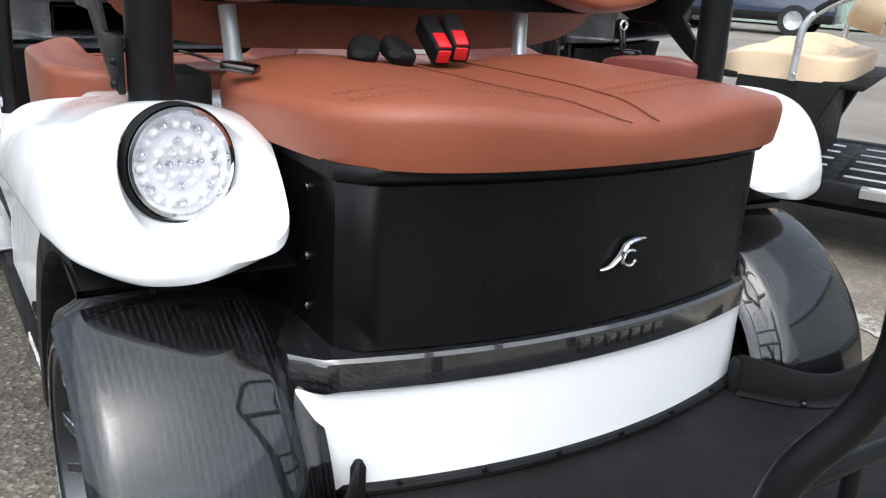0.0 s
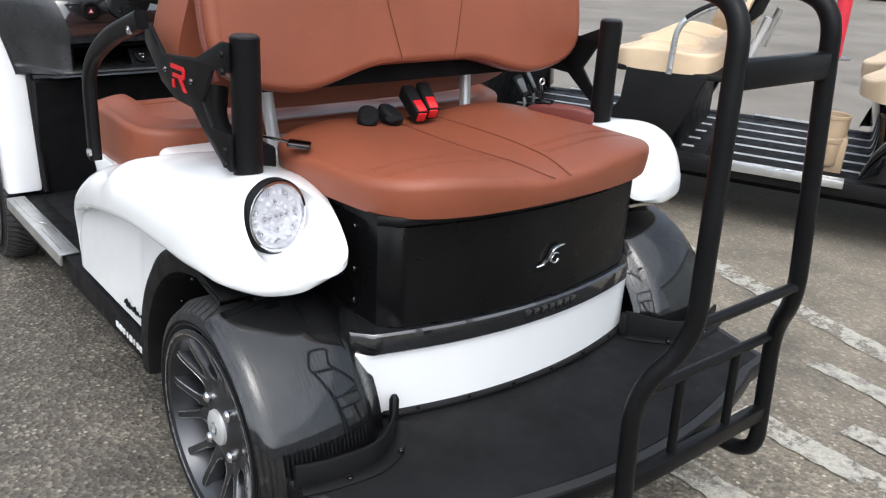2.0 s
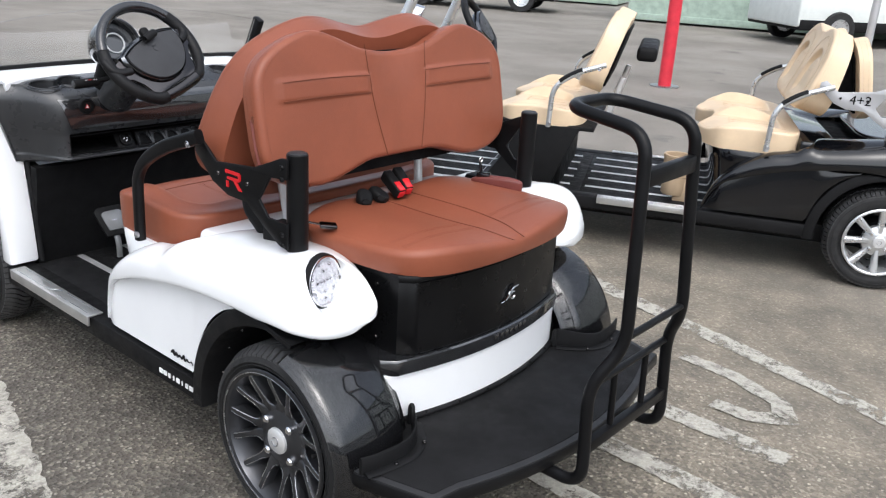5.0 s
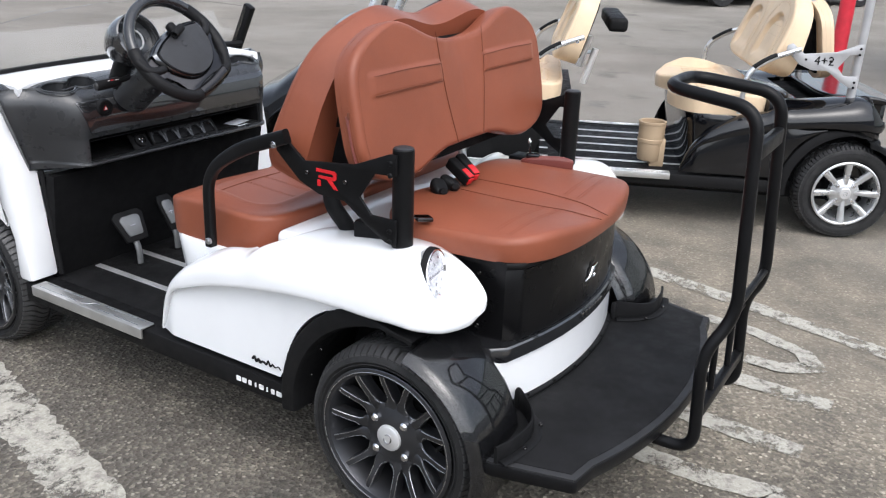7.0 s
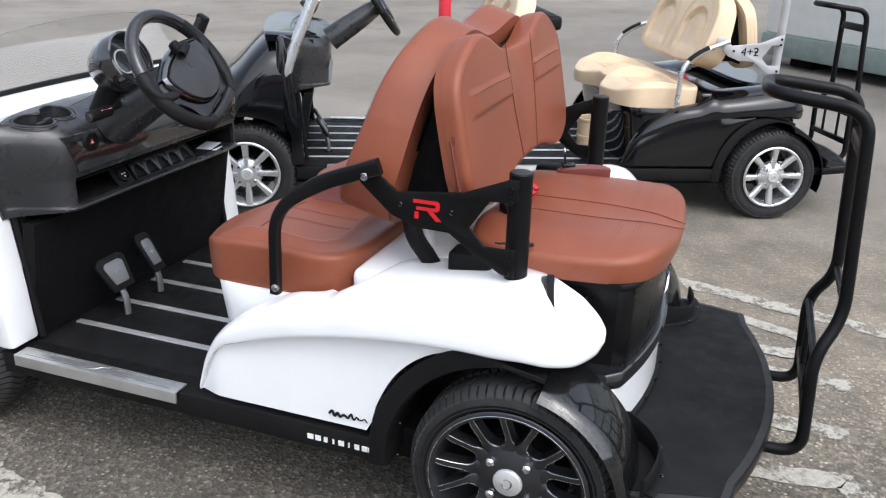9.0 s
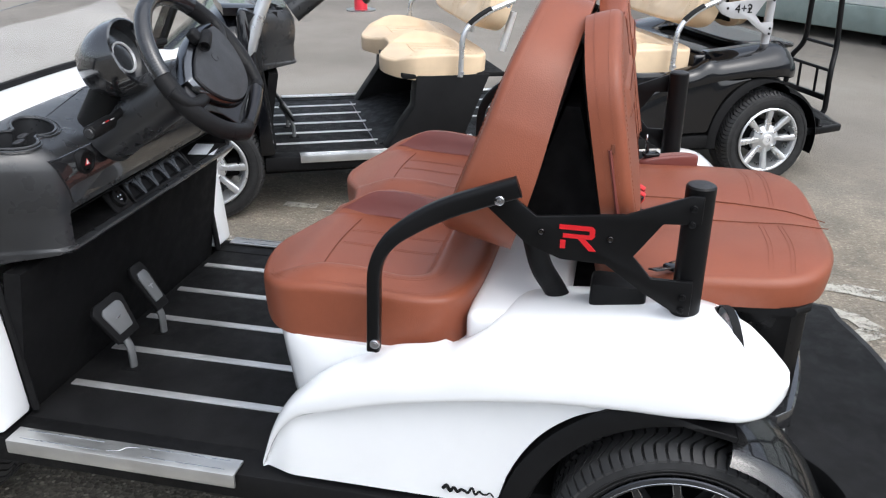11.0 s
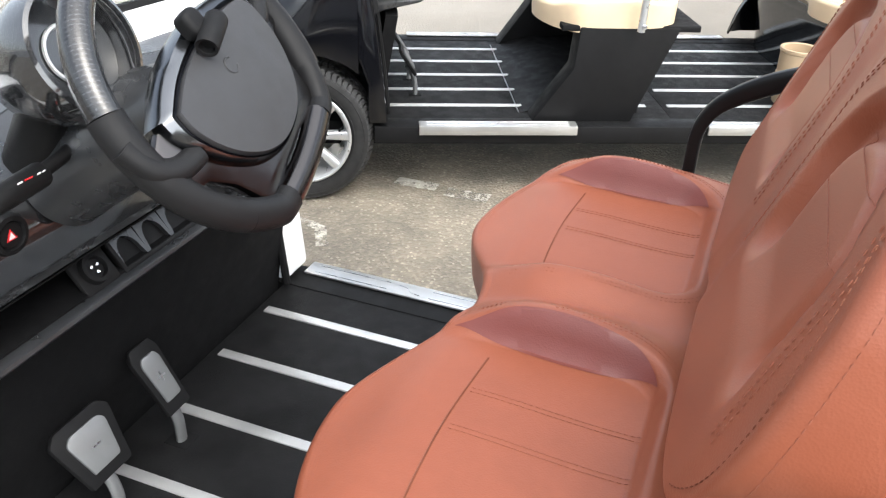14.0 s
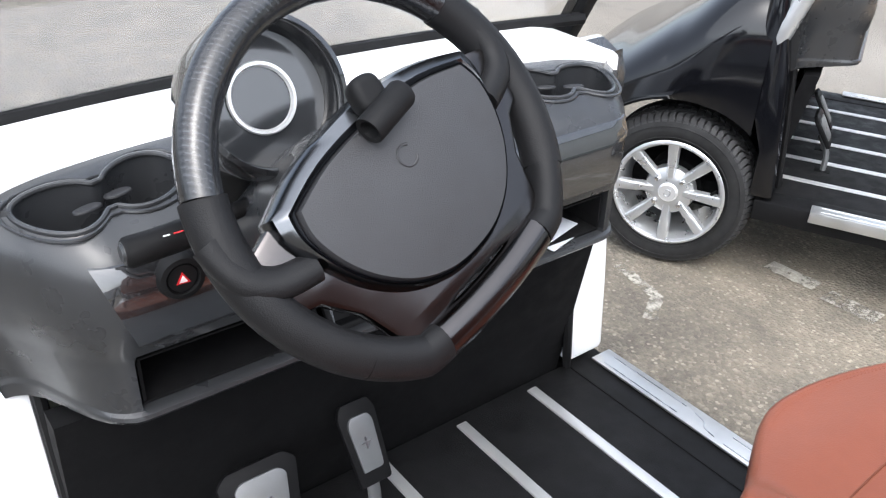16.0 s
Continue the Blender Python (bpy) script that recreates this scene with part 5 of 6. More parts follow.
def steering(root, y0, style):
    c = Vector((-0.208, 1.03 + y0, 1.022))
    lean = radians(35)
    up = Vector((0, math.sin(lean), math.cos(lean)))
    out = Vector((0, -math.cos(lean), math.sin(lean)))
    base = Matrix(((1, up.x, out.x, c.x), (0, up.y, out.y, c.y), (0, up.z, out.z, c.z), (0, 0, 0, 1))) @ Matrix.Rotation(radians(24), 4, "Z")
    R = 0.159

    def at(a):
        """The wheel's line: a circle with a flattened foot."""
        u, v = R * math.sin(a), R * math.cos(a)
        foot = -0.132
        if v < foot:
            v = foot + (v - foot) * 0.22
        return base @ Vector((u, v, 0.006 * math.cos(a) ** 2))

    column = part("steering_column", moved(lathe([(0.0, -0.01), (0.03, -0.01), (0.042, 0.03), (0.05, 0.1), (0.056, 0.2), (0.06, 0.3)], 28), base @ Matrix.Rotation(radians(90), 4, "Y")), DASH_PLASTIC, root)
    wheel_root = None
    for a0, a1, material, label in ((-62, 62, style["wheel_top"], "carbon upper arc of the steering wheel"), (62, 128, STEER_LEATHER, "black leather grip"), (128, 154, STEER_LEATHER, ""),
                                    (154, 206, style["wheel_foot"], "dark metal foot of the wheel"), (206, 232, STEER_LEATHER, ""), (232, 298, STEER_LEATHER, "black leather grip")):
        pts = [at(radians(lerp(a0, a1, k / 20))) for k in range(21)]
        ob = part("steering_wheel" if wheel_root is None else "rim_section", tube(pts, 0.0165, 14, 1.15), material, root if wheel_root is None else wheel_root, label)
        wheel_root = wheel_root or ob
    # the hub pad: a nearly straight upper edge between two sharp corners, and a round lower edge
    half = [(0.107, 0.026), (0.112, 0.004), (0.106, -0.026), (0.09, -0.056), (0.064, -0.082), (0.033, -0.097), (0.0, -0.101)]
    foot = smoothed([(*q, 0) for q in half + [(-x, y) for x, y in reversed(half[:-1])]], 4)
    head = smoothed([(-0.107, 0.026, 0), (-0.06, 0.039, 0), (0.0, 0.043, 0), (0.06, 0.039, 0), (0.107, 0.026, 0)], 4)[1:-1]
    ring = [p * 0.965 for p in foot + head]
    mid = Vector((0, -0.025, 0))

    def shell_of(rows):
        return [[base @ (mid + (p - mid) * f + Vector((0, 0, z))) for p in ring] for f, z in rows]
    part("hub_pad", loft(shell_of(((0.97, 0.0), (0.99, 0.015), (0.985, 0.026), (0.965, 0.03), (0.5, 0.033), (0.02, 0.034)))), GREY_PAD, wheel_root, "matt grey steering hub pad")
    part("pad_joint", loft(shell_of(((1.0, 0.012), (1.015, 0.024), (1.005, 0.027), (0.988, 0.024), (0.985, 0.012))), True, False), BLACK_GLOSS, wheel_root)
    rings = []
    for grow, z in ((0.0, -0.012), (1.05, -0.008), (1.15, 0.006), (0.9, 0.019), (0.3, 0.025), (0.02, 0.022), (0.0, 0.008)):
        rings.append([base @ (p + (p - mid).normalized() * grow * (0.006 + 0.011 * step(-0.03, 0.03, p.y)) + Vector((0, 0, z))) for p in ring])
    part("hub_frame", loft(rings, True, False), HUB_METAL, wheel_root, "polished grey metal hub frame")
    arms = [(-0.158, 0.018), (-0.16, -0.03), (-0.128, -0.042), (-0.108, -0.07), (-0.098, -0.104), (-0.094, -0.138), (-0.064, -0.143), (-0.058, -0.124), (-0.03, -0.118)]
    arms += [(-x, y) for x, y in reversed(arms)] + [(0.1, 0.035), (-0.1, 0.035)]
    part("spoke_plate", prism(arms, base @ Matrix.Translation((0, 0, -0.006)), 0.016, 0.005), DARK_CHROME, wheel_root, "dark metal spoke plate")
    for q in (-1, 1):
        part("thumb_rest", tube(smoothed([base @ Vector((q * x, y, z)) for x, y, z in ((0.158, 0.048, 0.002), (0.158, 0.014, 0.005), (0.142, -0.006, 0.009), (0.112, -0.016, 0.012))], 5), lambda t: 0.0172 - 0.004 * t, 14, 0.8), STEER_LEATHER, wheel_root)
    part("hub_emblem", tube([base @ Vector((0.009 * math.cos(a), 0.009 * math.sin(a), 0.0335)) for a in (0.8 + 4.9 * i / 20 for i in range(21))], 0.0012, 6), GREY_PAD, wheel_root)
    if style["detail"]:
        at_pad = base @ Matrix.Translation((0.004, 0.038, 0.045))
        part("key_plug", moved(lathe([(0.0, -0.008), (0.0075, -0.008), (0.0085, 0.0), (0.0118, 0.001), (0.0125, -0.001), (0.0125, -0.044), (0.011, -0.047), (0.0, -0.047)], 24), at_pad @ Matrix.Rotation(radians(186), 4, "Z") @ Matrix.Translation((0.024, 0, 0))), BLACK_PLASTIC, wheel_root, "black barrel fitting on the hub pad")
        part("plug_tab", moved(cushion(superoval(0, 0, 0.014, 0.016, 3.0), lambda x, y: 0.02, lambda x, y: 0.0, 0.007, None, 32, 4, 4), at_pad @ Matrix.Translation((0.002, 0.018, -0.022)) @ Matrix.Rotation(radians(-10), 4, "Z")), BLACK_PLASTIC, wheel_root)
        stalk = part("stalk", tube([(-0.236, 1.205 + y0, 0.93), (-0.276, 1.203 + y0, 0.922), (-0.321, 1.2 + y0, 0.917)], 0.0085, 12), BLACK_PLASTIC, column, "black indicator stalk with small symbols")
        part("stalk_knob", tube([(-0.304, 1.2 + y0, 0.9175), (-0.308, 1.2 + y0, 0.917), (-0.362, 1.197 + y0, 0.915), (-0.365, 1.197 + y0, 0.915), (-0.383, 1.197 + y0, 0.9145), (-0.386, 1.197 + y0, 0.9145)], lambda t: 0.0135 + 0.0015 * step(0, 0.2, t) - 0.0025 * step(0.9, 1.0, t), 18), BLACK_PLASTIC, stalk)
        for x, mat_, w in ((-0.348, WHITE_MARK, 0.003), (-0.336, RED, 0.005), (-0.321, WHITE_MARK, 0.002), (-0.314, WHITE_MARK, 0.0015)):
            part("stalk_mark", moved(block(-w, w, -0.0006, 0.0006, -0.0018, 0.0018, 0.0), pose(x, 1.1868 + y0, 0.9262, 45, 0, 0)), mat_, stalk)
        part("knob_ring", moved(lathe([(0.0, 0.0025), (0.008, 0.0025), (0.0095, 0.0008), (0.0115, 0.0008), (0.012, -0.004)], 24), pose(-0.386, 1.197 + y0, 0.9145, 0, 0, 180)), DASH_PLASTIC, stalk)
        # the shroud round the column
        part("column_shroud", tube([base @ Vector(p) for p in ((0, 0, -0.05), (0, 0, -0.09), (0, 0, -0.2), (0, 0, -0.3))], lambda t: 0.046 + 0.012 * step(0, 0.25, t), 24), DASH_PLASTIC, column)
        # the round instrument pod
        g = Vector((-0.24, 1.205 + y0, 1.03))
        face = Vector((-0.02, -0.9, 0.42)).normalized()
        turn = Matrix.Translation(g) @ Vector((1, 0, 0)).rotation_difference(face).to_matrix().to_4x4()
        pod = part("gauge_pod", moved(lathe([(0.0, -0.085), (0.035, -0.078), (0.06, -0.055), (0.075, -0.015), (0.078, 0.02), (0.074, 0.045), (0.069, 0.047), (0.066, 0.04), (0.064, 0.012), (0.0, 0.008)], 48), turn), CARBON, root, "round carbon instrument pod")
        part("dial", moved(lathe([(0.0, 0.014), (0.064, 0.014), (0.065, 0.01), (0.0, 0.009)], 40), turn), DIAL_GLASS, pod, "dark gauge face with a pale ring")
        part("dial_ring", moved(lathe([(0.029, 0.016), (0.0305, 0.0185), (0.0335, 0.0185), (0.0345, 0.016), (0.029, 0.0145)], 40), turn), ALUMINIUM, pod)
        part("pod_foot", tube([g + Vector((0, 0.03, -0.06)), (g.x, g.y + 0.08, 0.89)], 0.035, 16), BLACK_PLASTIC, pod)
    return column


def pedals(root, y0):
    """Two pedals on upright arms; each has a black rubber rim round a bright plate, wider at its head."""
    for name, x, y, z, w0, w1, h in (("brake_pedal", -0.226, 1.318 + y0, 0.402, 0.042, 0.061, 0.054), ("throttle_pedal", -0.05, 1.334 + y0, 0.402, 0.027, 0.033, 0.066)):
        m = pose(x, y, z, 58, 0, 0)

        def plate(f, z0, deep, bevel):
            line = filleted([(-w0 * f, -h * f, 0), (w0 * f, -h * f, 0), (w1 * f, h * f * 0.72, 0), (w1 * f * 0.72, h * f, 0), (-w1 * f * 0.72, h * f, 0), (-w1 * f, h * f * 0.72, 0), (-w0 * f, -h * f, 0)], 0.006, 3)[:-1]
            return moved(prism([(p.x, p.y) for p in line], Matrix.Translation((0, 0, z0)), deep, bevel), m)
        p = part(name, plate(1.0, -0.005, 0.011, 0.002), BLACK_PLASTIC, root, "black-rimmed metal pedal")
        part("pedal_face", plate(0.66, 0.004, 0.006, 0.0015), PEDAL, p)
        part("pedal_mark", moved(block(-0.009, 0.009, -0.0014, 0.0014, 0.0095, 0.0108, 0.0), m), STEEL, p)
        if name == "throttle_pedal":
            part("pedal_mark", moved(block(-0.0014, 0.0014, -0.009, 0.009, 0.0095, 0.0112, 0.0), m), STEEL, p)
        part("pedal_arm", tube(filleted([(x, y + 0.004, z - 0.02), (x, y - 0.03, z - 0.07), (x, y - 0.03, 0.268)], 0.03), 0.011, 10, 0.8), PEDAL, p)
        part("arm_slot", block(x - 0.02, x + 0.02, y - 0.052, y - 0.006, 0.268, 0.2735, 0.001), DARK, p)


def front_body(root, y0, style):
    """Cowl, bonnet and front fenders."""
    top = [(1.49, 0.905), (1.56, 0.9), (1.64, 0.85), (1.75, 0.74), (1.9, 0.62), (2.05, 0.53), (2.15, 0.43), (2.17, 0.38)]
    wide = [(1.49, 0.565), (1.7, 0.585), (1.9, 0.57), (2.05, 0.5), (2.15, 0.36), (2.17, 0.3)]
    rings = []
    for k in range(40):
        y = lerp(1.49, 2.17, k / 39)
        zt, w = along(top, y), along(wide, y)
        d = abs(y - WHEELBASE)
        arch = AXLE_Z + math.sqrt(max(0.0, 0.29 ** 2 - d * d)) if d < 0.29 else 0.29
        low = max(0.3, arch)
        half = []
        for j in range(15):
            a = math.pi / 2 * j / 14
            half.append((-w * math.sin(a) ** 0.6, zt - (zt - max(low + 0.02, zt * 0.72)) * (1 - math.cos(a) ** 0.6)))
        half.append((-w - 0.003, (half[-1][1] + low) / 2))
        half.append((-w + 0.008, low))
        half.append((-w + 0.05, low))
        rings.append([(x, y + y0, z) for x, z in half] + [(-x, y + y0, z) for x, z in reversed(half)])
    bm = loft(rings, False, False)
    part("front_body", bm, style["paint"], root)
    # side panels between the door opening and the front wheel
    out = [(1.48, 0.9), (1.455, 0.75), (1.43, 0.62), (1.41, 0.45), (1.395, 0.285), (1.46, 0.285), (1.46, 0.42), (1.49, 0.5), (1.52, 0.55), (1.52, 0.88), (1.51, 0.905)]
    place = Matrix(((0, 0, 1, -0.562), (1, 0, 0, y0), (0, 1, 0, 0), (0, 0, 0, 1)))
    for s in (-1, 1):
        part("side_panel", flip(prism(out, place, 0.1, 0.012), s), style["paint"], root)
        part("door_seal", flip(tube([(-0.456, y + y0 - 0.003, z) for y, z in out[:5]], 0.009, 8), s), BLACK_PLASTIC, root)
    cowl = []
    for k in range(41):
        x = lerp(-0.505, 0.505, k / 40)
        rear, front = 1.475 - 0.055 * (abs(x) / 0.47) ** 2.6, 1.612 - 0.16 * x * x
        fall = 0.01 * step(0.46, 0.505, abs(x))
        cowl.append([(x, y + y0, z - fall) for y, z in ((rear, 0.882), (rear, 0.902), (rear + 0.003, 0.907), (rear + 0.012, 0.911), (front, 0.914), (front, 0.882))])
    part("cowl", loft(cowl), style["paint"], root, "", True, 30)
    part("firewall", loft([[(x, y + y0, z) for y, z in ((1.36, 0.62), (1.42, 0.26), (1.46, 0.26), (1.4, 0.62))] for x in (-0.458, 0.458)]), DARK, root, "matt black firewall panel")


def windscreen(root, y0):
    base = part("screen_trim", tube(smoothed([(-0.57, 1.56 + y0, 0.915), (-0.3, 1.6 + y0, 0.917), (0.0, 1.612 + y0, 0.918), (0.3, 1.6 + y0, 0.917), (0.57, 1.56 + y0, 0.915)], 6), 0.012, 8), BLACK_PLASTIC, root)
    rings = []
    for k in range(25):
        x = lerp(-0.54, 0.54, k / 24)
        b = 1.612 - 0.16 * x * x
        h = 1.065 + 0.05 * (1 - (x / 0.54) ** 2)
        rings.append([(x, b + y0 - 0.002, 0.92), (x, b + y0 - 0.52 * (h - 0.92) - 0.002, h), (x, b + y0 - 0.52 * (h - 0.92) + 0.002, h), (x, b + y0 + 0.002, 0.92)])
    pane = part("screen", loft(rings), GLASS, base, "low clear windscreen")
    pane.visible_shadow = False
    for s in (-1, 1):
        part("screen_post", flip(moved(block(-0.016, 0.016, -0.022, 0.022, -0.25, 0.25, 0.008), pose(-0.575, 1.622 + y0, 0.845, 27.6, 0, 0)), s), BLACK_COAT, base)


def build_cart(m, stretch, style, label, group):
    root = thing("golf_cart", m, label, "golf cart", group)
    sides(rear_fender, root, style["paint"])
    rear_lamp(-1, root)
    for y in (0.0, WHEELBASE + stretch):
        sides(arch_liner, root, y)
    sides(mudguard, root, style["guard"])
    rear_box(root, style)
    rear_step(root)
    grab_rail(root)
    for s in (-1, 1):
        for n, y in (("rear_tyre", 0.0), ("front_tyre", WHEELBASE + stretch)):
            wheel(n, root, (s * (0.47 + (0.03 if s > 0 and y == 0.0 else 0.0)), y, AXLE_Z), s, style)
        seat_posts(s, root, style)
        armrest(s, root, 0.0, style["arm"], style["arm_r"])
        sill(s, root, 0.865, 1.385 if not stretch else 1.32)
    seat_pod(root, 0.0, style)
    bench(root, 0.0, style)
    seat_backs(root, 0.0, style)
    if style["rear_pad"]:
        rear_seat(root, style)
        belts(root)
    else:
        lid = cushion(superoval(0.0, -0.06, 0.36, 0.2, 5.0), lambda x, y: 0.69 - 0.02 * step(-0.1, -0.24, y), lambda x, y: 0.655, 0.012, None, 96, 12)
        part("rear_lid", lid, BLACK_GLOSS, root, "black lid over the rear box")
    chassis(root, WHEELBASE + stretch + 0.2)
    dashboard(root, stretch, style)
    steering(root, stretch, style)
    pedals(root, stretch)
    front_body(root, stretch, style)
    rails = block(-0.556, -0.47, 0.3, 1.44 + stretch, 0.214, 0.275, 0.004)
    for s in (-1, 1):
        part("side_rail", flip(rails.copy(), s), BLACK_PLASTIC, root, "matt black side rail")
    rails.free()
    return root


MAIN = {"paint": WHITE, "box": BLACK_SATIN, "trim": CARBON, "guard": GUARD_CARBON, "rim": GUNMETAL, "rim_r": 0.187, "forked": True, "emblem": True, "plate": BLACK_COAT, "arm": BLACK_COAT, "arm_r": 0.0145,
        "leather": TAN, "inset": TAN_DEEP, "thread": THREAD, "soft_thread": TAN_THREAD, "back_drop": 0.0, "back_low": 1.42, "taper": 0.25, "plate_up": 0.0, "rear_pad": True, "red_mark": True, "zip": True, "detail": True, "wheel_top": SATIN_CARBON, "wheel_foot": DARK_CHROME,
        "tyre_label": "low-profile tyre on forked gunmetal alloy", "plate_label": "black laser-cut side plate with red mark", "seat_label": "tan leather front bench with stitched panels",
        "back_label": "tan leather front backrest", "rear_back_label": "tan leather rear-facing backrest with stitched bars", "rear_label": "tan leather rear bench cushion"}
OTHER = dict(MAIN, paint=BLACK_GLOSS, box=BLACK_GLOSS, trim=BLACK_PLASTIC, guard=BLACK_PLASTIC, rim=SILVER, rim_r=0.162, forked=False, emblem=False, plate=PLATE_SILVER, arm=SILVER, arm_r=0.0115,
             leather=CREAM, inset=CREAM, thread=CREAM_THREAD, soft_thread=CREAM_THREAD, back_drop=0.04, back_low=1.06, taper=0.12, plate_up=0.035, rear_pad=False, red_mark=False, zip=False, detail=False, wheel_top=STEER_LEATHER, wheel_foot=STEER_LEATHER,
             tyre_label="tyre on eight-spoke silver alloy", plate_label="silver side plate with lettering", seat_label="cream vinyl bench cushion",
             back_label="cream vinyl backrest", rear_back_label="cream vinyl rear-facing backrest", rear_label="cream vinyl rear bench cushion")

white_cart = build_cart(pose(0.02, 0, 0, 0, 0, 1.6), 0.0, MAIN, "white golf cart with tan leather seats, open and roofless", "parked golf carts")
floor_pan(white_cart, 0.7, 1.41, (-0.322, -0.151, 0.02, 0.191, 0.362))
windscreen(white_cart, 0.0)
for k, w in enumerate((0.018, 0.017, 0.011, 0.005, 0.017, 0.004, 0.014, 0.017, 0.026)):
    y = 0.49 - 0.0205 * k
    part("lettering_bar", block(-0.5585, -0.555, y - w / 2 * 0.85, y + w / 2 * 0.85, 0.236, 0.249, 0.0), WHITE_MARK, white_cart)
script = [(-0.5515, 0.44 - 0.007 * k, 0.316 + 0.005 * math.sin(2.6 * k) + (0.005 if k in (1, 8) else 0)) for k in range(15)]
part("signature", tube(smoothed(script, 4), lambda t: 0.0036 - 0.0022 * t, 6), BLACK_PLASTIC, white_cart, "small black script emblem")

STRETCH = 1.03
FALL = 0.042  # the yard falls this far towards the tail of the black cart
black_cart = build_cart(pose(3.075, -0.225, -FALL, 0, 0, 27.8) @ Matrix.Rotation(math.atan((FALL - 0.015) / (WHEELBASE + STRETCH)), 4, "X"), STRETCH, OTHER, "black six-seat golf cart with cream seats", "parked golf carts")
floor_pan(black_cart, 0.7, 1.42, (-0.342, -0.171, 0.0, 0.171, 0.342))
floor_pan(black_cart, 1.42, 1.43 + STRETCH, (-0.342, -0.171, 0.0, 0.171, 0.342))
for s in (-1, 1):
    sill(s, black_cart, 1.78, 2.32)
    armrest(s, black_cart, STRETCH, SILVER, 0.0115)
bench(black_cart, STRETCH, OTHER)
seat_backs(black_cart, STRETCH, OTHER, False)
# the black cart's own parts: pedestal, struts, bottle holder, tray, lettering
for s in (-1, 1):
    side = [(0.42, 0.6), (0.76, 0.6), (0.77, 0.46), (0.9, 0.272), (0.55, 0.272)]
    part("seat_pedestal", flip(prism(side, Matrix(((0, 0, 1, -0.5), (1, 0, 0, STRETCH), (0, 1, 0, 0), (0, 0, 0, 1))), 0.1, 0.006), s), BLACK_PLASTIC, black_cart, "matt black seat pedestal")
part("pedestal_board", loft([[(x, y + STRETCH, z) for y, z in ((0.93, 0.27), (0.76, 0.315), (0.53, 0.33), (0.53, 0.27))] for x in (-0.41, 0.41)]), BLACK_PLASTIC, black_cart)
part("board_edge", block(-0.41, 0.41, 0.927 + STRETCH, 0.931 + STRETCH, 0.268, 0.275, 0.001), STEEL, black_cart)
part("pedestal_back", block(-0.41, 0.41, 0.5 + STRETCH, 0.53 + STRETCH, 0.27, 0.6, 0.004), BLACK_PLASTIC, black_cart)
part("seat_board", block(-0.49, 0.49, 0.35 + STRETCH, 0.82 + STRETCH, 0.585, 0.606, 0.004), BLACK_PLASTIC, black_cart)
part("back_tray", block(-0.3, 0.3, 0.1 + STRETCH, 0.2 + STRETCH, 0.93, 1.0, 0.02, 3), BLACK_PLASTIC, black_cart, "black cup tray behind the seat")
for s in (-1, 1):
    part("front_strut", flip(tube(filleted([(-0.545, 1.5 + STRETCH, 0.6), (-0.54, 1.46 + STRETCH, 0.8), (-0.5, 1.25 + STRETCH, 1.3), (-0.48, 1.2 + STRETCH, 1.9)], 0.2), lambda t: 0.015 + 0.012 * step(0, 0.2, t), 14, 1.0), s), SILVER, black_cart, "silver windscreen strut")
    part("back_stay", flip(tube([(-0.28, 0.3 + STRETCH, 0.66), (-0.28, 0.25 + STRETCH, 0.84)], 0.017, 12), s), ALUMINIUM, black_cart)
part("bottle_holder", moved(lathe([(0.0, 0.0), (0.058, 0.0), (0.061, 0.004), (0.064, 0.092), (0.068, 0.095), (0.069, 0.112), (0.066, 0.115), (0.068, 0.188), (0.071, 0.191), (0.071, 0.202), (0.066, 0.204), (0.06, 0.2), (0.058, 0.02), (0.0, 0.02)], 36), Matrix.Translation((-0.37, 0.955, 0.3)) @ Matrix.Rotation(radians(-90), 4, "Y")), BEIGE_PLASTIC, black_cart, "beige plastic sand bottle holder")
part("holder_bracket", block(-0.41, -0.33, 0.88, 0.955, 0.266, 0.42, 0.01), BEIGE_PLASTIC, black_cart)
part("mirror", moved(lathe([(0.0, -0.07), (0.04, -0.06), (0.062, -0.02), (0.066, 0.02), (0.06, 0.024), (0.0, 0.026)], 32), pose(-0.3, 1.35 + STRETCH, 1.05, 0, 20, -80)), CHROME, black_cart, "silver round pod")
text = bpy.data.curves.new("plate_text", "FONT")
text.body = "4+2"
text.size = 0.06
text.extrude = 0.0008
holder_ob = new("text_source", text)
bpy.context.view_layer.update()
text_mesh = bpy.data.meshes.new_from_object(holder_ob.evaluated_get(bpy.context.evaluated_depsgraph_get()))
bpy.data.objects.remove(holder_ob)
bm = bmesh.new()
bm.from_mesh(text_mesh)
bpy.data.meshes.remove(text_mesh)
bm.transform(Matrix(((0, 0, -1, -0.4895), (-1, 0, 0, 0.25), (0, 1, 0, 0.85), (0, 0, 0, 1))))
part("plate_lettering", bm, DARK, black_cart, "dark lettering 4+2 on silver plate", False)

# ---------------------------------------------------------------- ground and its markings
def lie(x, y):
    """Height of the yard, which falls a little towards the black cart and its tail."""
    return -0.015 * step(0.8, 1.3, x) - (FALL - 0.015) * step(0.9, 2.2, 0.8 * x - 0.25 * y)


steps = [-300, -60, -20, -8, -4, -2] + [-1 + 0.25 * k for k in range(37)] + [10, 14, 30, 80, 300]
bm = bmesh.new()
rows = [[bm.verts.new((x, y, lie(x, y))) for x in steps] for y in [v - 4 for v in steps]]
for a, b in zip(rows, rows[1:]):
    for k in range(len(steps) - 1):
        bm.faces.new((a[k], a[k + 1], b[k + 1], b[k]))
ground = part("ground", bm, ASPHALT, None)
tagged(ground, "worn grey asphalt and concrete yard", "ground", "", "structure")


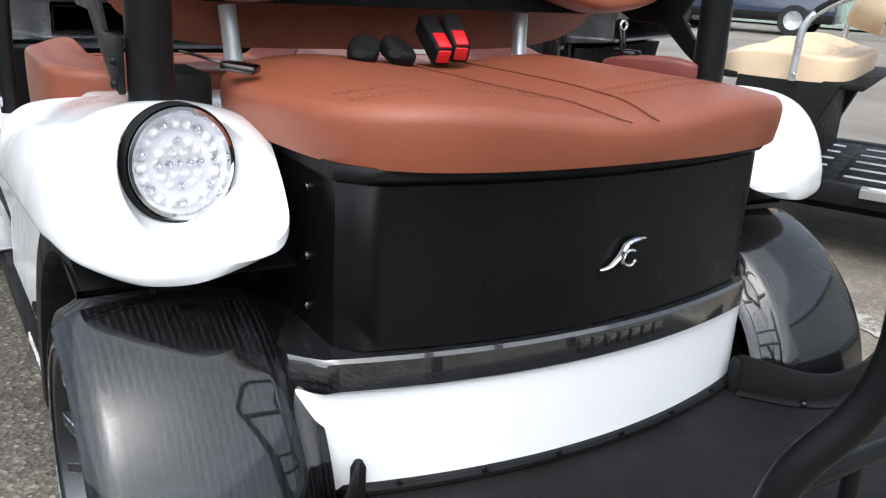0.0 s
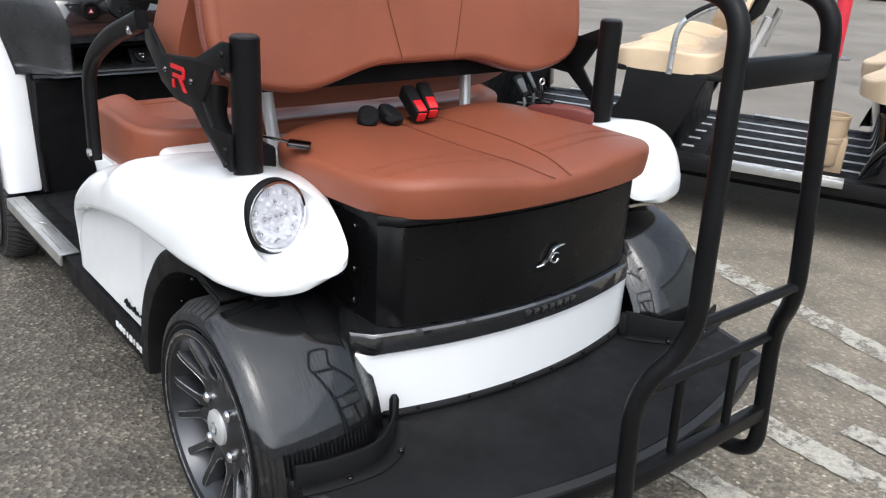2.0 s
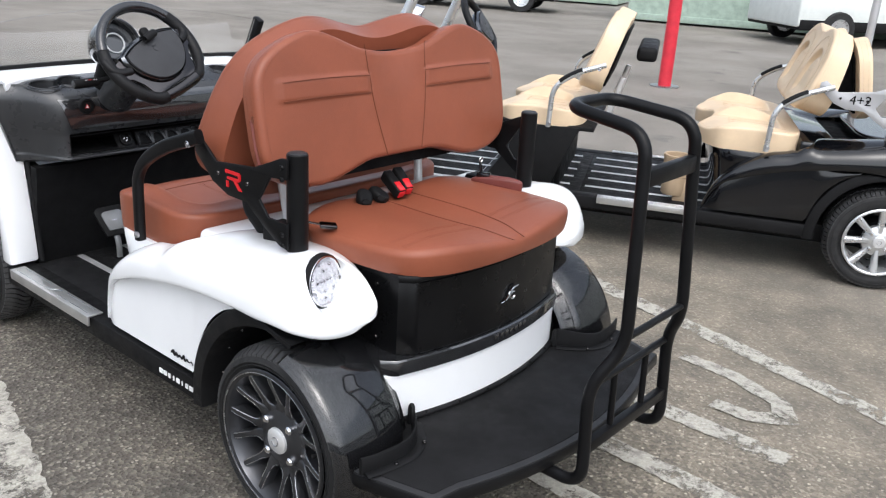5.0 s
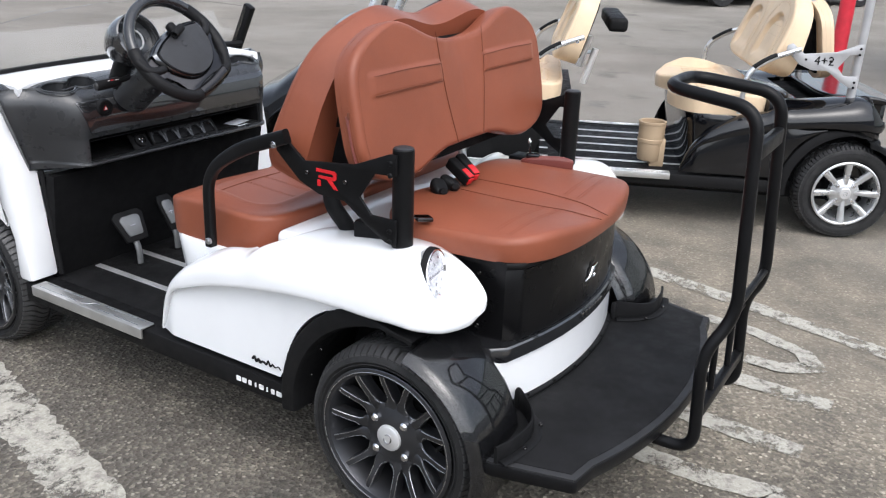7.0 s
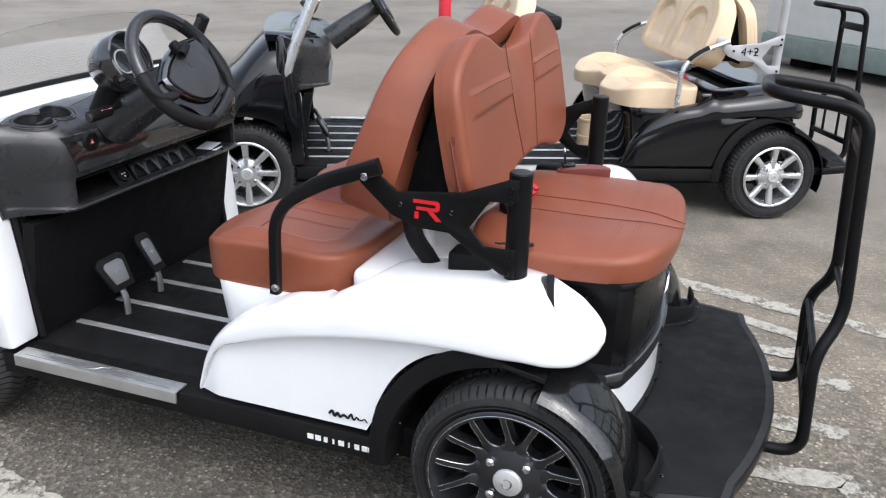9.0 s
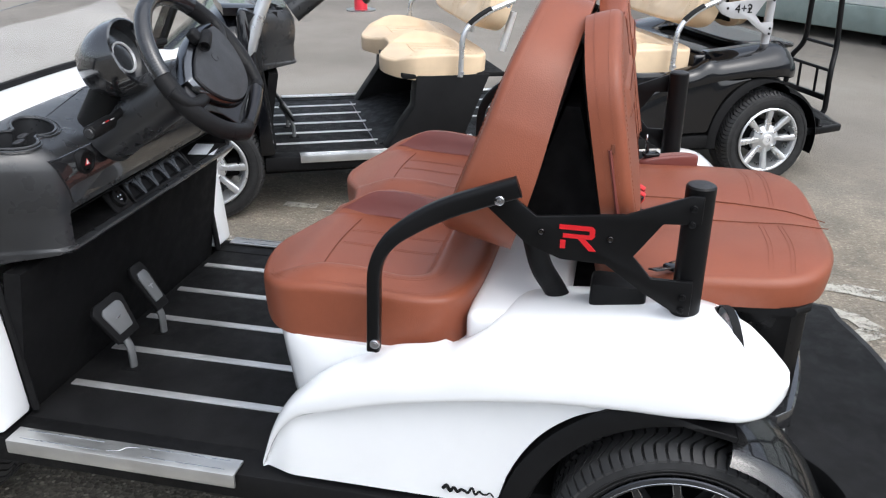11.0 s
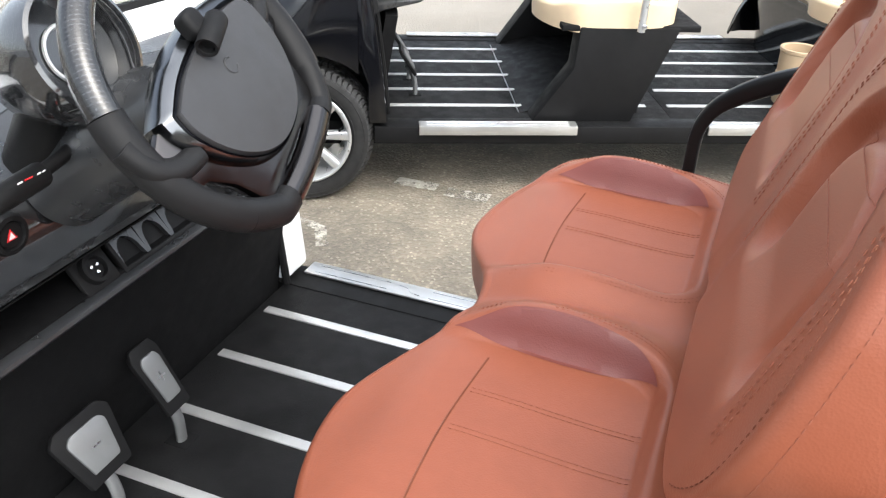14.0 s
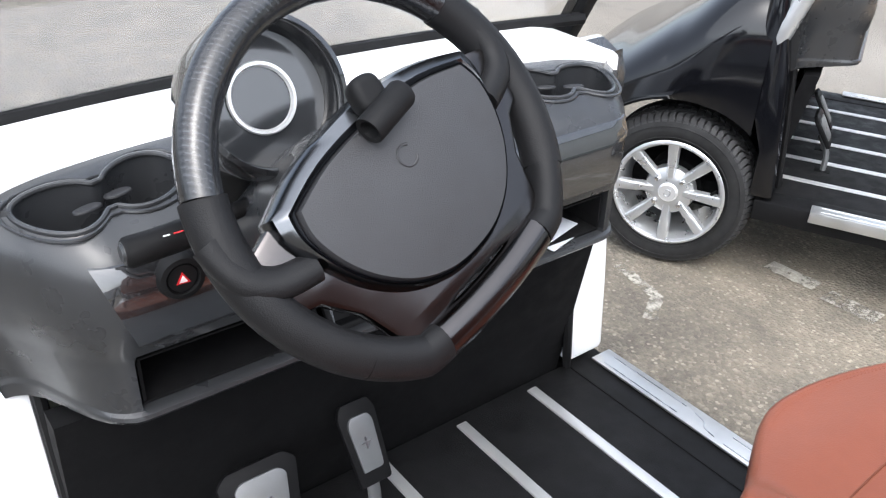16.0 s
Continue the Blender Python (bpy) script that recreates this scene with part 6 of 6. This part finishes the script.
def stripe(points, width, seed, name="road_marking"):
    """A worn painted line with ragged edges, lying on the ground."""
    rnd = random.Random(seed)
    pts = []
    for a, b in zip(points, points[1:]):
        a, b = Vector((*a, 0)), Vector((*b, 0))
        n = max(2, int((b - a).length / 0.02))
        pts += [a.lerp(b, k / n) for k in range(n)]
    pts.append(Vector((*points[-1], 0)))
    bm = bmesh.new()
    prev = None
    for i, p in enumerate(pts):
        d = (pts[min(i + 1, len(pts) - 1)] - pts[max(i - 1, 0)]).normalized()
        n = Vector((-d.y, d.x, 0))
        wl, wr = (width / 2 * (1 + rnd.uniform(-0.14, 0.1)) for _ in range(2))
        row = [bm.verts.new(q + Vector((0, 0, 0.004 + lie(q.x, q.y)))) for q in (p + n * wl, p - n * wr)]
        if prev:
            bm.faces.new((prev[0], prev[1], row[1], row[0]))
        prev = row
    ob = part(name, bm, PAINT, None)
    return tagged(ob, "worn cream road paint on asphalt", "road marking", "", "structure")


stripe([(-0.72, 1.6), (-0.81, 1.15), (-0.9, 0.72), (-1.1, -0.2), (-1.25, -0.9)], 0.15, 1)
stripe([(1.7, 1.0), (1.53, 0.25), (1.4, -0.4), (1.25, -1.05), (1.1, -1.8)], 0.1, 2)
stripe([(1.17, -0.25), (1.16, -0.45), (1.08, -0.66), (0.98, -0.72), (0.9, -0.62), (0.9, -0.5)], 0.075, 3)
stripe([(0.73, -0.3), (0.73, -0.62), (0.73, -0.82)], 0.085, 4)
stripe([(0.41, -0.3), (0.41, -0.8)], 0.085, 5)
stripe([(0.13, -0.3), (0.12, -0.6), (0.16, -0.78), (0.02, -0.86), (-0.12, -0.8), (-0.14, -0.6)], 0.08, 6)
for k, (x, y, w) in enumerate(((1.6, 1.62, 0.06), (1.595, 1.42, 0.07), (1.62, 1.2, 0.07))):
    stripe([(x, y + 0.08), (x + 0.01, y - 0.08)], w, 10 + k)
stripe([(1.2, 1.95), (1.16, 1.76), (1.05, 1.69)], 0.04, 14)


# ---------------------------------------------------------------- the yard beyond
def container(m, length, height, material, label):
    """A corrugated shipping container."""
    root = thing("shipping_container", m, label, "container", "containers")
    n = int(length / 0.28)
    ring = []
    for k in range(n):
        x = length * k / n
        d = length / n
        ring += [(x, 0.0), (x + d * 0.35, 0.0), (x + d * 0.5, 0.04), (x + d * 0.85, 0.04)]
    ring.append((length, 0.0))
    poly = ring + [(length, 2.4), (0.0, 2.4)]
    part("wall", prism(poly, Matrix.Translation((0, 0, 0.15)), height - 0.25), material, root)
    part("bottom_rail", block(-0.02, length + 0.02, -0.03, 2.43, 0.05, 0.2, 0.01), material, root)
    part("roof", block(-0.02, length + 0.02, -0.03, 2.43, height - 0.12, height, 0.01), material, root)
    return root


container(pose(21.2, 4.6, -FALL, 0, 0, 110), 6.0, 2.6, GREEN_STEEL, "pale green corrugated shipping container")
container(pose(24.0, 13.6, -FALL, 0, 0, 112), 6.0, 2.6, GREEN_STEEL, "faded green corrugated shipping container")


def cabin(m):
    root = thing("site_cabin", m, "white portable cabin with grey-green base", "cabin")
    part("wall", block(0, 6.5, 0, 2.6, 0.36, 2.9, 0.02), CABIN_WHITE, root)
    part("base", block(-0.02, 6.52, -0.02, 2.62, 0.12, 0.36, 0.02), CABIN_GREEN, root)
    part("roof", block(-0.1, 6.6, -0.1, 2.7, 2.9, 3.02, 0.02), CABIN_GREEN, root)
    for x in (0.4, 2.4, 4.2, 6.1):
        part("footing", block(x - 0.15, x + 0.15, 0.2, 2.4, 0, 0.13, 0.01), DARK, root)
    return root


cabin(pose(8.55, -0.2, -FALL, 0, 0, -132))


def car(name, m, paint, label, van=False):
    root = thing(name, m, label, "van" if van else "car", "parked cars")
    L, W = (5.2, 1.95) if van else (4.4, 1.75)
    prof = [(0.0, 0.35), (0.0, 0.95), (0.15, 1.05), (1.0, 1.15), (1.7, 1.95), (1.9, 2.05), (L - 0.1, 2.1), (L, 1.9), (L, 0.35)] if van else \
           [(0.0, 0.3), (0.02, 0.7), (0.2, 0.82), (1.2, 0.95), (1.9, 1.4), (3.2, 1.45), (3.9, 1.0), (L - 0.05, 0.95), (L, 0.6), (L, 0.3)]
    place = Matrix(((1, 0, 0, 0), (0, 0, 1, 0), (0, 1, 0, 0), (0, 0, 0, 1)))
    body = part("body", prism(prof, place, W, 0.06), paint, root)
    part("lower_trim", block(0.05, L - 0.05, -0.01, W + 0.01, 0.3, 0.5, 0.02), BLACK_PLASTIC, root)
    for x in (0.85, L - 0.95):
        for y, s in ((0.02, -1), (W - 0.02, 1)):
            t = part("tyre", moved(lathe([(0.2, -0.1), (0.32, -0.1), (0.335, -0.07), (0.335, 0.07), (0.32, 0.1), (0.2, 0.1)], 40), Matrix.Translation((x, y, 0.335)) @ Matrix.Rotation(radians(90), 4, "Z")), TYRE, root)
            part("rim", moved(lathe([(0.0, 0.04), (0.08, 0.06), (0.17, 0.07), (0.2, 0.105), (0.21, 0.09), (0.21, -0.08), (0.0, -0.08)], 32), Matrix.Translation((x, y, 0.335)) @ Matrix.Rotation(radians(90 * s), 4, "Z")), SILVER, t)
    glass = [(1.15, 1.2), (1.75, 1.88), (2.6, 1.9), (2.6, 1.2)] if van else [(1.35, 0.98), (1.95, 1.36), (3.15, 1.38), (3.7, 1.0)]
    part("side_window", prism(glass, place @ Matrix.Translation((0, 0, -0.012)), W + 0.024), DIAL_GLASS, root)
    return root


car("van", pose(15.2, 4.75, -FALL, 0, 0, -38), CABIN_WHITE, "white delivery van with dark lower trim", True)
car("parked_car", pose(17.8, 11.9, -FALL, 0, 0, 118), DARK_CAR, "dark blue parked car")
car("parked_car", pose(29.5, 17.0, -FALL, 0, 0, 95), DARK_CAR, "dark blue parked car far off")


def red_post(x, y):
    root = thing("red_post", pose(x, y, -FALL), "red painted steel post on a round base plate", "post", "red posts")
    turn = Matrix.Rotation(radians(-90), 4, "Y")
    part("pole", moved(lathe([(0.0, 0.0), (0.075, 0.0), (0.075, 2.6), (0.0, 2.62)], 28), turn), RED_PAINT, root)
    part("base_plate", moved(lathe([(0.0, 0.0), (0.17, 0.0), (0.17, 0.015), (0.0, 0.018)], 28), turn), STEEL, root)


red_post(7.75, 3.42)
red_post(7.9, 0.55)


def crate_stack(m):
    root = thing("crate_stack", m, "stack of wrapped pale crates on pallets", "crates", "crates")
    for k in range(3):
        part("crate", block(k * 1.3, k * 1.3 + 1.15, 0, 1.1, 0.16, 1.5, 0.05), PALLET, root)
        for j in range(3):
            part("pallet_block", block(k * 1.3, k * 1.3 + 1.15, j * 0.48, j * 0.48 + 0.12, 0.0, 0.16, 0.01), PALLET, root)
    return root


crate_stack(pose(22.5, 19.2, -FALL, 0, 0, -2))
crate_stack(pose(20.0, 21.0, -FALL, 0, 0, 10))

# plain walls added far out as a backdrop for reflections, closing the yard
for name, x0, x1, y0, y1 in (("backdrop_east", 40, 40.4, -30, 45), ("backdrop_north", -30, 40, 45, 45.4), ("backdrop_west", -30.4, -30, -30, 45), ("backdrop_south", -30, 40, -30.4, -30)):
    tagged(part(name, block(x0, x1, y0, y1, -FALL - 0.01, 4.5, 0.0), WALL_FAR, None), "plain pale backdrop wall added for reflections", "wall", "", "structure")
